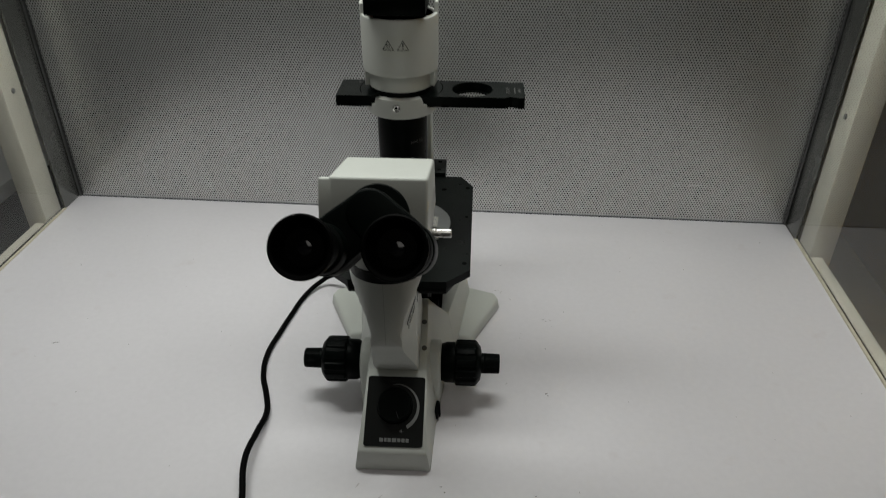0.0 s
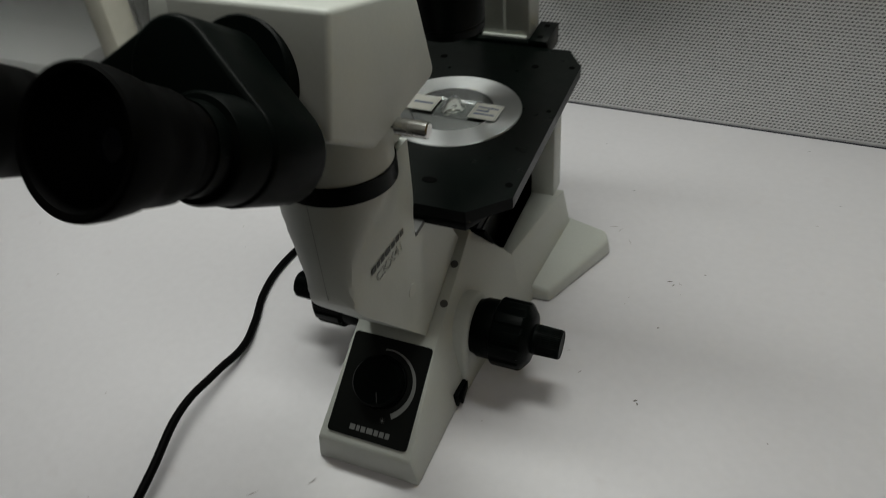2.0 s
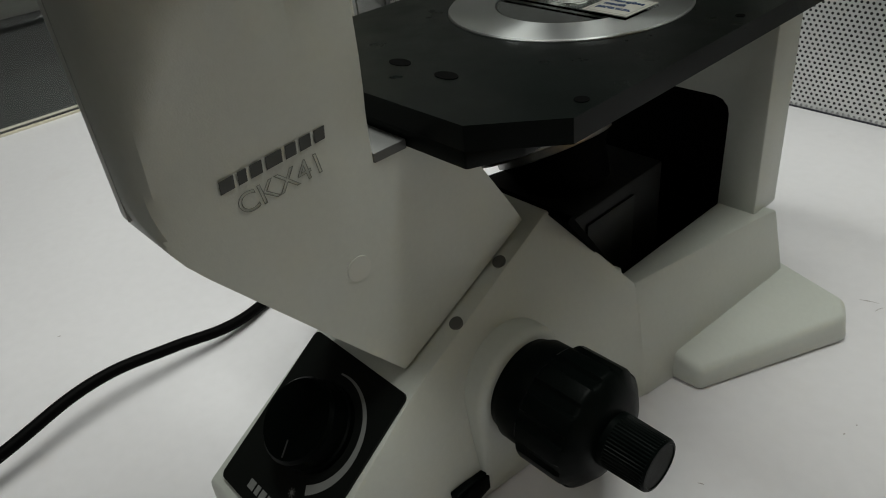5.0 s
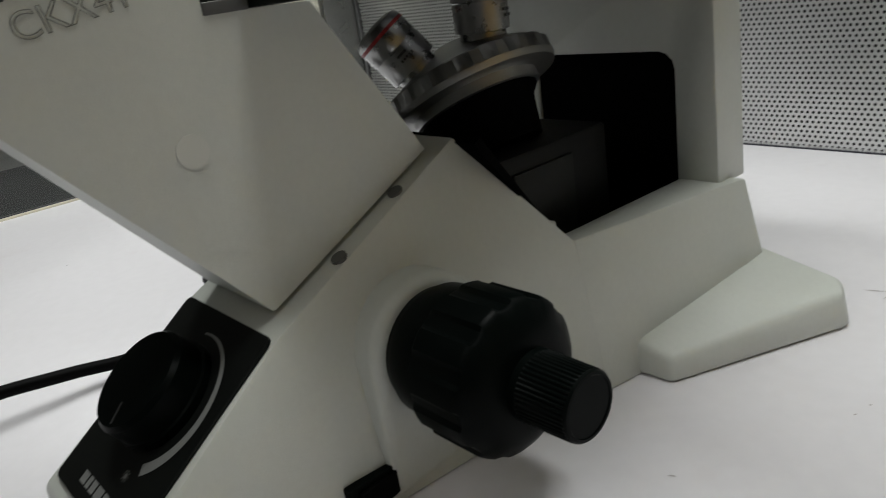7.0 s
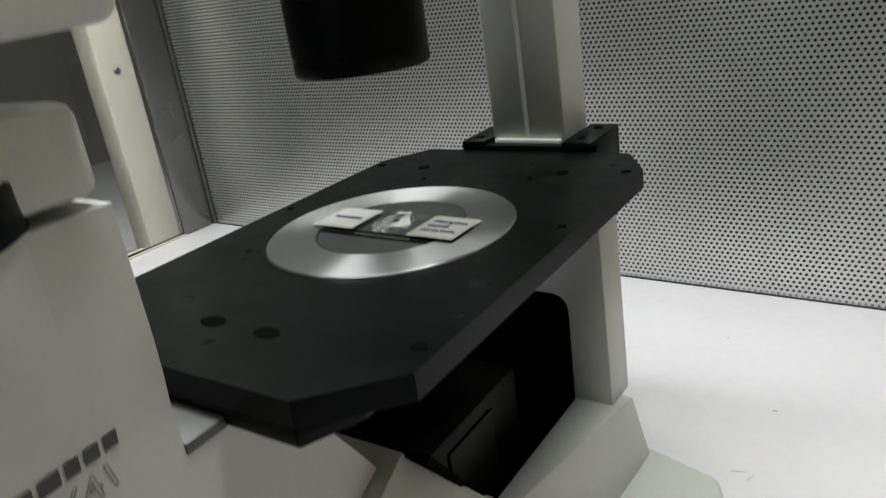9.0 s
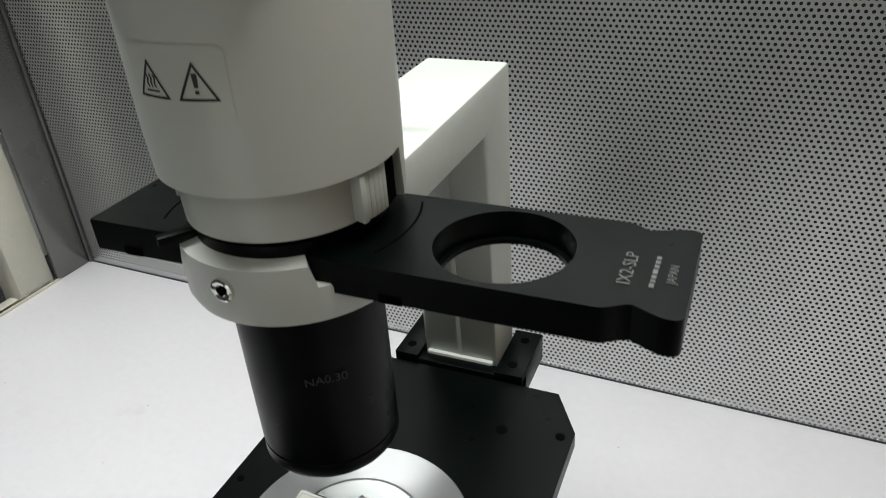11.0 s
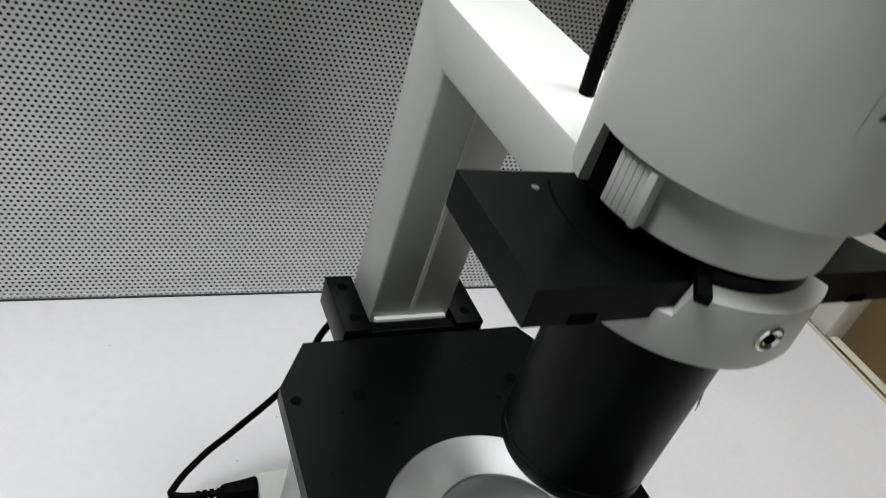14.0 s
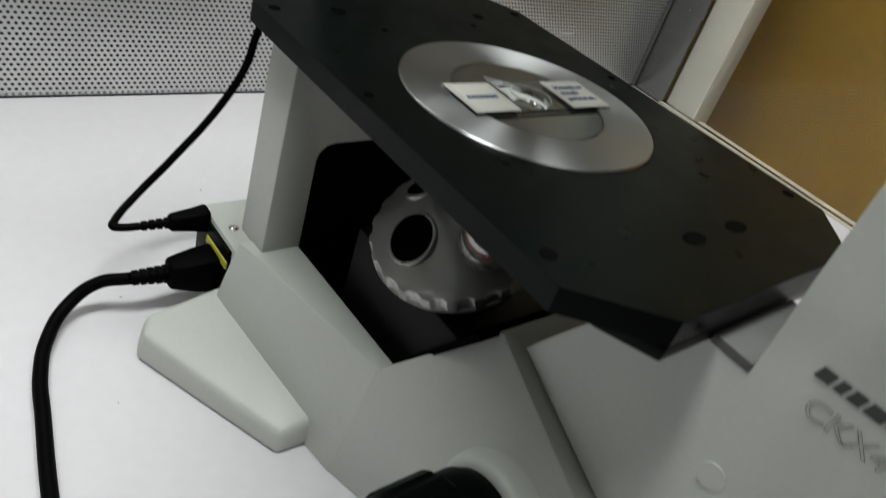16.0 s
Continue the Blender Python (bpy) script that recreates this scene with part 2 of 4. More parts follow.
def axis_to(origin, direction, up=(0, 0, 1)):
    """A pose whose z runs along direction."""
    d = Vector(direction).normalized()
    q = d.to_track_quat("Z", "Y")
    return Matrix.Translation(origin) @ q.to_matrix().to_4x4()


def plate_with_hole(outline, cx, cy, r, z0, z1, n=64):
    """A plate with one round hole: the outline is joined to the rim by angle."""
    b = bmesh.new()
    k = len(outline)

    def edge_point(a):
        d = Vector((math.cos(a), math.sin(a)))
        best = None
        for i in range(k):
            p, q = Vector(outline[i]), Vector(outline[(i + 1) % k])
            e = q - p
            den = d.x * e.y - d.y * e.x
            if abs(den) < 1e-12:
                continue
            w = p - Vector((cx, cy))
            s = (w.x * e.y - w.y * e.x) / den
            u = (w.x * d.y - w.y * d.x) / den
            if s > 0 and -1e-6 <= u <= 1 + 1e-6 and (best is None or s > best):
                best = s
        return (cx + d.x * best, cy + d.y * best)

    angles = [2 * math.pi * i / n for i in range(n)]
    angles += [math.atan2(y - cy, x - cx) % (2 * math.pi) for x, y in outline]
    angles = sorted(set(round(a, 6) for a in angles))
    loops = []
    for z in (z0, z1):
        rim = [b.verts.new((cx + r * math.cos(a), cy + r * math.sin(a), z)) for a in angles]
        out = [b.verts.new((*edge_point(a), z)) for a in angles]
        loops.append((rim, out))
    m = len(angles)
    (r0, o0), (r1, o1) = loops
    for i in range(m):
        j = (i + 1) % m
        b.faces.new((r1[i], o1[i], o1[j], r1[j]))
        b.faces.new((r0[j], o0[j], o0[i], r0[i]))
        b.faces.new((o0[i], o0[j], o1[j], o1[i]))
        b.faces.new((r0[j], r0[i], r1[i], r1[j]))
    return b


def tube(points, radius, name, mat, parent=None, label="", res=8):
    cu = bpy.data.curves.new(name, "CURVE")
    cu.dimensions, cu.bevel_depth, cu.bevel_resolution, cu.resolution_u = "3D", radius, 4, res
    sp = cu.splines.new("BEZIER")
    sp.bezier_points.add(len(points) - 1)
    for bp, p in zip(sp.bezier_points, points):
        bp.co = p
        bp.handle_left_type = bp.handle_right_type = "AUTO"
    cu.use_fill_caps = True
    cu.materials.append(mat)
    ob = new(name + "_curve", cu)
    me = bpy.data.meshes.new_from_object(ob.evaluated_get(bpy.context.evaluated_depsgraph_get()))
    bpy.data.objects.remove(ob)
    for poly in me.polygons:
        poly.use_smooth = True
    ob = new(name, me)
    if parent is not None:
        ob.parent = parent
    if label:
        ob["label"] = label
    return ob


def lettering(text, size, m, mat, parent, name="lettering", label="", outline=0.0, align="CENTER", bold=0.0):
    cu = bpy.data.curves.new("text", "FONT")
    cu.body, cu.size, cu.align_x, cu.align_y = text, size, align, "CENTER"
    cu.extrude, cu.offset = 0.00008, bold
    if outline:
        cu.fill_mode, cu.bevel_depth, cu.bevel_resolution, cu.extrude = "NONE", outline, 0, 0.0
    ob = new("text", cu)
    dg = bpy.context.evaluated_depsgraph_get()
    me = bpy.data.meshes.new_from_object(ob.evaluated_get(dg))
    bpy.data.objects.remove(ob)
    me.transform(m)
    me.materials.clear()
    me.materials.append(mat)
    ob = new(name, me)
    ob.parent = parent
    if label:
        ob["label"] = label
    return ob


def word_bars(length, height, count, m, mat, parent, name="mark_block", label="", slant=0.0):
    """A row of plain blocks of uneven width in place of a maker's name."""
    widths = [1.15, 0.8, 1.0, 1.3, 0.95, 1.0, 0.95, 1.05, 0.9][:count]
    unit = length / sum(widths)
    x = -length / 2
    for w in widths:
        a, b_ = x + 0.12 * unit, x + (w - 0.12) * unit
        b = box(a, b_, -height * 0.40, height * 0.40, -0.0001, 0.0001)
        for v in b.verts:
            v.co.x += slant * v.co.y
        part(name, moved(b, m), mat, parent, label, smooth=False)
        x += w * unit


def basis(origin, xdir, ydir):
    x = Vector(xdir).normalized()
    y = Vector(ydir).normalized()
    z = x.cross(y).normalized()
    y = z.cross(x)
    return Matrix(((x.x, y.x, z.x, origin[0]), (x.y, y.y, z.y, origin[1]), (x.z, y.z, z.z, origin[2]), (0, 0, 0, 1)))


def thing(name, label, category, at=(0, 0, 0), group=""):
    return tagged(new(name), label, category, group)


# ---- the cabinet round the bench ----
CAB = Matrix.Translation((0.0, 0.396, 0.0)) @ Matrix.Rotation(radians(-1.87), 4, "Z")
UL, UR = -0.660, 0.632


def fixed(name, bm, mat, label, category, smooth=True):
    moved(bm, CAB)
    return tagged(part(name, bm, mat, None, "", smooth), label, category, kind="structure")


bench = fixed("bench_top", box(UL - 0.004, UR + 0.002, -0.765, 0.012, -0.028, 0.0, 0.0015), BENCH, "white laminate bench top with faint scuffs and smudges", "bench top")


def perforated_plate(u0, u1, z0, z1, pitch, radius):
    h = pitch * 0.8660254
    cols, rws = int((u1 - u0) / pitch), int((z1 - z0) / h)
    a = np.arange(8) * math.pi / 4 + math.pi / 8
    inner = np.stack([radius * np.cos(a), radius * np.sin(a)], 1)
    hx, hz = pitch / 2, h / 2
    outer = np.array([(hx, hz * 0.45), (hx * 0.45, hz), (-hx * 0.45, hz), (-hx, hz * 0.45), (-hx, -hz * 0.45), (-hx * 0.45, -hz), (hx * 0.45, -hz), (hx, -hz * 0.45)])
    corner = np.array([(hx, hz), (-hx, hz), (-hx, -hz), (hx, -hz)])
    cell = np.concatenate([inner, outer, corner])
    ii, jj = np.meshgrid(np.arange(cols), np.arange(rws))
    cx = (u0 + pitch / 2 + ii * pitch + (jj % 2) * pitch / 2).ravel()
    cz = (z0 + hz + jj * h).ravel()
    co = np.zeros((len(cx), 20, 3))
    co[:, :, 0] = cell[None, :, 0] + cx[:, None]
    co[:, :, 2] = cell[None, :, 1] + cz[:, None]
    quads = [(i, i + 8, (i + 1) % 8 + 8, (i + 1) % 8) for i in range(8)]
    tris = [(8, 16, 9), (10, 17, 11), (12, 18, 13), (14, 19, 15)]
    base = (np.arange(len(cx)) * 20)[:, None, None]
    q = (np.array(quads)[None] + base).reshape(-1, 4)
    t = (np.array(tris)[None] + base).reshape(-1, 3)
    me = bpy.data.meshes.new("perforated_plate")
    nv = len(cx) * 20
    me.vertices.add(nv)
    me.vertices.foreach_set("co", co.ravel())
    me.loops.add(q.size + t.size)
    me.loops.foreach_set("vertex_index", np.concatenate([q.ravel(), t.ravel()]))
    me.polygons.add(len(q) + len(t))
    me.polygons.foreach_set("loop_start", np.concatenate([np.arange(len(q)) * 4, q.size + np.arange(len(t)) * 3]))
    me.update(calc_edges=True)
    me.materials.append(PERF)
    return me


WALL_TOP = 0.80
wall = new("wall_back", perforated_plate(UL + 0.004, UR - 0.004, 0.001, WALL_TOP, 0.00472, 0.00131))
wall.matrix_world = CAB
tagged(wall, "grey painted perforated metal rear panel with staggered round holes", "wall panel", kind="structure")
fixed("wall_plenum", box(UL - 0.02, UR + 0.02, 0.014, 0.03, -0.03, 1.08), BACKING, "dark plenum wall behind the perforated panel", "wall")
fixed("trim_back", box(UL, UR, -0.0012, 0.0, -0.001, 0.0012), GASKET, "thin dark joint between bench and rear panel", "trim")
fixed("panel_scratch", box(0.452, 0.476, -0.0010, -0.0004, 0.0690, 0.0706, 0.0002), PALE, "short pale scratch on the rear panel", "scratch")
for u in (UL, UR):
    sg = 1 if u > 0 else -1
    a, b_ = sorted((u + sg * 0.002, u + sg * 0.008))
    fixed("wall_return", box(a, b_, -0.0535, 0.012, 0.0006, 1.07, 0.0008), RETURN, "smooth grey return standing in for mirror-like glass beside the rear panel", "wall panel")
    a, b_ = sorted((u - sg * 0.0015, u + sg * 0.0015))
    fixed("trim_corner", box(a, b_, -0.004, 0.012, 0.0, WALL_TOP, 0.0006), DIM_STEEL, "dull metal corner strip of the rear panel", "trim")
fixed("wall_header", box(UL - 0.03, UR + 0.03, -0.02, 0.012, WALL_TOP, 1.08, 0.003), PALE, "plain upper rear wall of the cabinet", "wall")
# never in view; kept dark to cut bounce and deepen reflections in the metal
fixed("ceiling", box(UL - 0.03, UR + 0.03, -0.62, 0.02, 1.08, 1.10), HOOD, "unseen dull grey ceiling that darkens reflections from above", "ceiling")

for s, u in ((-1, UL), (1, UR)):
    # clear side window, outside it a painted post and a bottom rail
    g0, g1 = sorted((u + s * 0.004, u + s * 0.010))
    pane = fixed("window_1" if s < 0 else "window_2", box(g0, g1, -0.62, -0.045, 0.004, 1.07), PANE, "clear side window of the cabinet", "window", smooth=False)
    pane.visible_shadow = False
    a, b_ = sorted((u + s * 0.012, u + s * 0.050))
    post = fixed("post_1" if s < 0 else "post_2", box(a, b_, -0.104, -0.054, -0.02, 1.08, 0.004), FRAME, "cream painted metal corner post", "post")
    sc = lathe([(0.0045, 0), (0.0045, 0.001), (0.003, 0.0022)], 20, axis_to((u + s * 0.0115, -0.080, 0.235), (-s, 0, 0)))
    moved(sc, CAB)
    part("screw", sc, DIM_STEEL, post, "small dull screw head")
    a, b_ = sorted((u + s * 0.006, u + s * 0.034))
    fixed("rail_1" if s < 0 else "rail_2", box(a, b_, -0.77, -0.104, -0.03, 0.0, 0.003), FRAME, "cream painted bottom rail", "rail")
    a, b_ = sorted((u + s * 0.0015, u + s * 0.0055))
    fixed("trim_edge", box(a, b_, -0.765, -0.05, -0.006, 0.0025, 0.001), STRIP, "beige edge strip along the bench", "trim")
    a, b_ = sorted((u + s * 0.0065, u + s * 0.0105))
    fixed("trim_gasket", box(a, b_, -0.62, -0.05, 0.0005, 0.004, 0.001), GASKET, "dark window gasket", "trim")
fixed("bench_front", box(UL, UR, -0.760, -0.735, -0.75, -0.029, 0.002), DARK_CLOTH, "dark panel below the bench front", "panel")

# ---- the room outside ----
fixed("floor", box(-3.2, 3.2, -3.4, 1.2, -0.92, -0.90), FLOOR, "dark floor of the room", "floor")
fixed("wall_north", box(-3.2, 3.2, 1.2, 1.3, -0.9, 2.6), ROOM, "plain pale room wall", "wall")
fixed("wall_south", box(-3.2, 3.2, -3.5, -3.4, -0.9, 2.6), ROOM, "plain pale room wall", "wall")
fixed("wall_west", box(-3.3, -3.2, -3.4, 1.2, -0.9, 2.6), ROOM, "plain pale room wall", "wall")
fixed("wall_east", box(3.2, 3.3, -3.4, 1.2, -0.9, 2.6), ROOM, "plain pale room wall", "wall")
fixed("room_ceiling", box(-3.3, 3.3, -3.5, 1.3, 2.6, 2.7), ROOM, "plain room ceiling", "ceiling")


def wood_cupboard():
    t = thing("wooden_cupboard", "ochre wooden cupboard beside the bench", "cupboard")
    part("body", moved(box(1.02, 1.55, -0.95, 1.0, -0.9, 1.5, 0.004), CAB), WOOD, t)
    part("door", moved(box(1.002, 1.018, -0.94, -0.30, -0.85, 1.48, 0.004), CAB), WOOD, t)
    part("door", moved(box(1.002, 1.018, -0.295, 0.98, -0.85, 1.48, 0.004), CAB), WOOD, t)
    # added slab: its paler brown imitates the bench mirrored in the side pane
    part("reflection_slab", moved(box(0.72, 1.0, -0.95, 1.0, -0.33, -0.30, 0.004), CAB), REFLECTION_BROWN, t, "olive brown slab standing in for the bench's reflection in the pane")
    part("reflection_front", moved(box(0.74, 1.0, -0.94, 0.99, -0.9, -0.331, 0.004), CAB), REFLECTION_BROWN, t)


wood_cupboard()


def side_cabinet():
    t = thing("side_cabinet", "dark side cabinet with a pale worktop standing outside the window", "cabinet")
    part("body", moved(box(-1.75, -0.99, -0.75, 0.78, -0.9, -0.121, 0.006), CAB), DARK_CLOTH, t)
    part("dark_top", moved(box(-1.77, -0.96, -0.77, -0.005, -0.12, -0.100, 0.004), CAB), DARK_CLOTH, t)
    part("top", moved(box(-1.77, -0.96, 0.0, 0.80, -0.12, -0.084, 0.004), CAB), PALE, t, "pale worktop")


side_cabinet()

# ---- the microscope ----
AY = 0.011  # depth of the optical axis
scope = thing("microscope", "off-white inverted laboratory microscope with black stage and eyepieces", "microscope")


def loft(stations):
    """Half-width at the bottom, half-width at the top, top height, along y."""
    b = bmesh.new()
    rings = []
    for y, zb, wb, wt, zt in stations:
        rings.append([b.verts.new(p) for p in ((-wb, y, zb), (wb, y, zb), (wt, y, zt), (-wt, y, zt))])
    for a, c in zip(rings, rings[1:]):
        for i in range(4):
            b.faces.new((a[i], a[(i + 1) % 4], c[(i + 1) % 4], c[i]))
    b.faces.new(list(reversed(rings[0])))
    b.faces.new(rings[-1])
    bmesh.ops.recalc_face_normals(b, faces=b.faces)
    return b


def slope_z(y):
    """Height of the sloping front of the base."""
    return 0.0785 + (y + 0.135) * (0.489 if y > -0.135 else 0.70)


front = loft([(-0.2055, 0.0, 0.0430, 0.0395, 0.028), (-0.2035, 0.0, 0.0432, 0.0385, slope_z(-0.2035)), (-0.135, 0.0, 0.0450, 0.0345, slope_z(-0.135)),
              (-0.043, 0.0, 0.0540, 0.0315, 0.124), (-0.003, 0.0, 0.0660, 0.0540, 0.0705)])
rim_edges = [e for e in front.edges if e.calc_face_angle(0) > radians(20) and min(v.co.y for v in e.verts) < -0.004]
bmesh.ops.bevel(front, geom=rim_edges, offset=0.0022, segments=2, profile=0.5, affect="EDGES", clamp_overlap=True)
base = part("base", front, PAINT, scope, "off-white painted sloping front base")


def ledge(s):
    """Side wall of the base beside the dark cavity."""
    b = bmesh.new()
    ys = ((-0.0032, 0.044, 0.066, 0.054, 0.0705), (0.093, 0.044, 0.082, 0.0705, 0.0685), (0.1065, 0.044, 0.0850, 0.0735, 0.0680))
    rings = []
    for y, wi, wb, wt, zt in ys:
        yb = y + (0.009 if y > 0.1 else 0.0)
        rings.append([b.verts.new((s * p[0], yb if p[1] == 0 else y, p[1])) for p in ((wi, 0.0), (wb, 0.0), (wt, zt), (wi, zt))])
    for a, c in zip(rings, rings[1:]):
        for i in range(4):
            b.faces.new((a[i], a[(i + 1) % 4], c[(i + 1) % 4], c[i]))
    b.faces.new(list(reversed(rings[0])))
    b.faces.new(rings[-1])
    bmesh.ops.recalc_face_normals(b, faces=b.faces)
    rim = [e for e in b.edges if e.calc_face_angle(0) > radians(20) and max(v.co.y for v in e.verts) > 0.0]
    bmesh.ops.bevel(b, geom=rim, offset=0.0016, segments=2, profile=0.5, affect="EDGES", clamp_overlap=True)
    return b


def toe(s):
    """Flared foot."""
    b = bmesh.new()
    lo = [(0.060, 0.0155), (0.0855, 0.0165), (0.1255, 0.104), (0.119, 0.119), (0.060, 0.119)]
    hi = [(0.060, 0.0185), (0.0835, 0.0195), (0.1225, 0.104), (0.116, 0.1165), (0.060, 0.1165)]
    top = [0.0180, 0.0118, 0.0185, 0.0195, 0.034]
    a = [b.verts.new((s * x, y, 0.0)) for x, y in lo]
    c = [b.verts.new((s * x, y, z)) for (x, y), z in zip(hi, top)]
    b.faces.new(list(reversed(a)))
    b.faces.new(c)
    for i in range(5):
        b.faces.new((a[i], a[(i + 1) % 5], c[(i + 1) % 5], c[i]))
    bmesh.ops.recalc_face_normals(b, faces=b.faces)
    bevel(b, 0.0035, 3, 20)
    return b


for s in (-1, 1):
    part("side_wall", ledge(s), PAINT, base)
    part("foot", toe(s), PAINT, base)
part("rear_housing", box(-0.067, 0.030, 0.1000, 0.169, 0.003, 0.049, 0.002), PAINT, base)
part("cavity_floor", box(-0.0445, 0.0445, -0.004, 0.12, 0.002, 0.020), CAVITY, base, "flat black inside of the base")
for s in (-1, 1):
    part("cavity_lining", box(*sorted((s * 0.0432, s * 0.0442)), -0.003, 0.093, 0.015, 0.0690), CAVITY, base)
back = prism([(-0.043, 0.1215), (-0.0035, 0.069), (-0.0005, 0.069), (-0.040, 0.1235)], -0.043, 0.043)
part("cavity_lining", moved(back, SIDE), CAVITY, base)

# wide pillar under the stage, with a dark cavity in its front
PB = 0.0935


def pillar():
    b = bmesh.new()
    w0, w1 = 0.0665, 0.0640
    z0, z1 = 0.066, 0.1888
    hw, hz0, hz1 = 0.0438, 0.066, 0.1322
    rr = 0.009
    arch = [(hw, hz0), (hw, hz1 - rr)] + [(hw - rr + rr * math.cos(a), hz1 - rr + rr * math.sin(a)) for a in (radians(30), radians(60), radians(90))]
    arch = arch + [(-x, z) for x, z in reversed(arch)]
    outer = [(w0, z0), (w1, z1), (-w1, z1), (-w0, z0)]
    loop = [outer[0], outer[1], outer[2], outer[3]] + list(reversed(arch))
    f = [b.verts.new((x, PB, z)) for x, z in loop]
    r = [b.verts.new((x, 0.119, z)) for x, z in loop]
    b.faces.new(f)
    b.faces.new(list(reversed(r)))
    n = len(loop)
    for i in range(n):
        b.faces.new((f[i], f[(i + 1) % n], r[(i + 1) % n], r[i]))
    bmesh.ops.recalc_face_normals(b, faces=b.faces)
    return b


pil = part("pillar", bevel(pillar(), 0.0012, 2, 50), PAINT, scope, "off-white pillar carrying the stage")
part("cavity_back", box(-0.0436, 0.0436, 0.0950, 0.1185, 0.02, 0.1318), CAVITY, pil)

# front panel with the brightness dial
PC = Vector((0.0005, -0.1685, slope_z(-0.1685)))
PM = basis(PC, (1, 0, 0), (0, 0.819, 0.573))
pl = prism([(-0.0332, -0.0388), (0.0332, -0.0388), (0.0328, 0.0402), (-0.0328, 0.0402)], 0.0002, 0.0014, 0.0)
vert_edges = [e for e in pl.edges if abs((e.verts[0].co - e.verts[1].co).z) > 0.0005]
bmesh.ops.bevel(pl, geom=vert_edges, offset=0.003, segments=4, profile=0.5, affect="EDGES")
panel = part("dial_panel", moved(pl, PM), PANEL, scope, "glossy black dial panel")
word_bars(0.034, 0.0052, 7, PM @ Matrix.Translation((0.001, -0.0315, 0.0016)), GREY_INK, panel, label="grey maker's name as plain blocks")
DC = PM @ Matrix.Translation((0.0, 0.006, 0.0014))
arc = bmesh.new()
k = 40
for i in range(k):
    a0, a1 = (radians(100 - 158 * j / k) for j in (i, i + 1))
    w0, w1 = (0.0008 + 0.0034 * j / k for j in (i, i + 1))
    vs = [arc.verts.new((rad * math.cos(a), rad * math.sin(a), 0.0002)) for rad, a in ((0.0248, a0), (0.0248 + w0, a0), (0.0248 + w1, a1), (0.0248, a1))]
    arc.faces.new(vs)
part("scale_arc", moved(arc, DC), ARC_GREY, panel, "grey tapering brightness arc")
sun = PM @ Matrix.Translation((0.0085, -0.0215, 0.0015))
sun_mark = bmesh.new()
for i in range(8):
    sun_mark = merge(sun_mark, moved(box(0.0013, 0.0021, -0.00014, 0.00014, 0.0, 0.0001), Matrix.Rotation(i * math.pi / 4, 4, "Z")))
sun_mark = merge(sun_mark, lathe([(0.00095, 0.0), (0.00095, 0.0001)], 16))
part("sun_mark", moved(sun_mark, sun), ARC_GREY, panel, "tiny printed sun symbol", smooth=False)
dial = part("dial", lathe([(0.0205, 0), (0.0205, 0.003), (0.0195, 0.0035), (0.0192, 0.0125), (0.0178, 0.0142)], 56, DC), PLASTIC, panel, "round black brightness dial")
part("pointer", moved(box(-0.0004, 0.0004, 0.009, 0.0165, 0.0141, 0.0145), DC @ Matrix.Rotation(radians(-160), 4, "Z")), SEAM, dial)

# screw holes in the slope and the power switch
for x, y in ((0.0297, -0.1025), (0.0278, -0.0720)):
    # filled disc; its dark grey paints the shade inside the hole
    part("screw_hole", lathe([(0.0031, -0.004), (0.0031, 0.0011)], 28, axis_to((x, y, slope_z(y)), (0.0, -0.443, 0.897))), HOLE, base)
part("slope_seam", moved(box(-0.0285, 0.0285, -0.0003, 0.0003, -0.001, 0.0003), basis((0, -0.062, slope_z(-0.062)), (1, 0, 0), (0, 0.9, 0.44))), SEAM, base)
part("slope_seam", moved(box(-0.0003, 0.0003, -0.0085, 0.0085, -0.001, 0.0003), basis((0.0282, -0.0545, slope_z(-0.0545)), (1, 0, 0), (0, 0.9, 0.44))), SEAM, base)
part("edge_clip", box(0.0440, 0.0490, -0.0130, -0.0075, 0.0735, 0.0800, 0.0014, 3), PAINT, base, "small off-white clip at the edge of the opening")
sw = part("power_switch", box(0.0405, 0.0470, -0.1285, -0.1010, 0.004, 0.0175, 0.0008), PLASTIC, base, "black rocker power switch")
part("rocker", moved(box(-0.0012, 0.0012, -0.0105, 0.0105, -0.005, 0.005, 0.0006), Matrix.Translation((0.0476, -0.1150, 0.0105)) @ Matrix.Rotation(radians(7), 4, "Z")), RUBBER, sw)


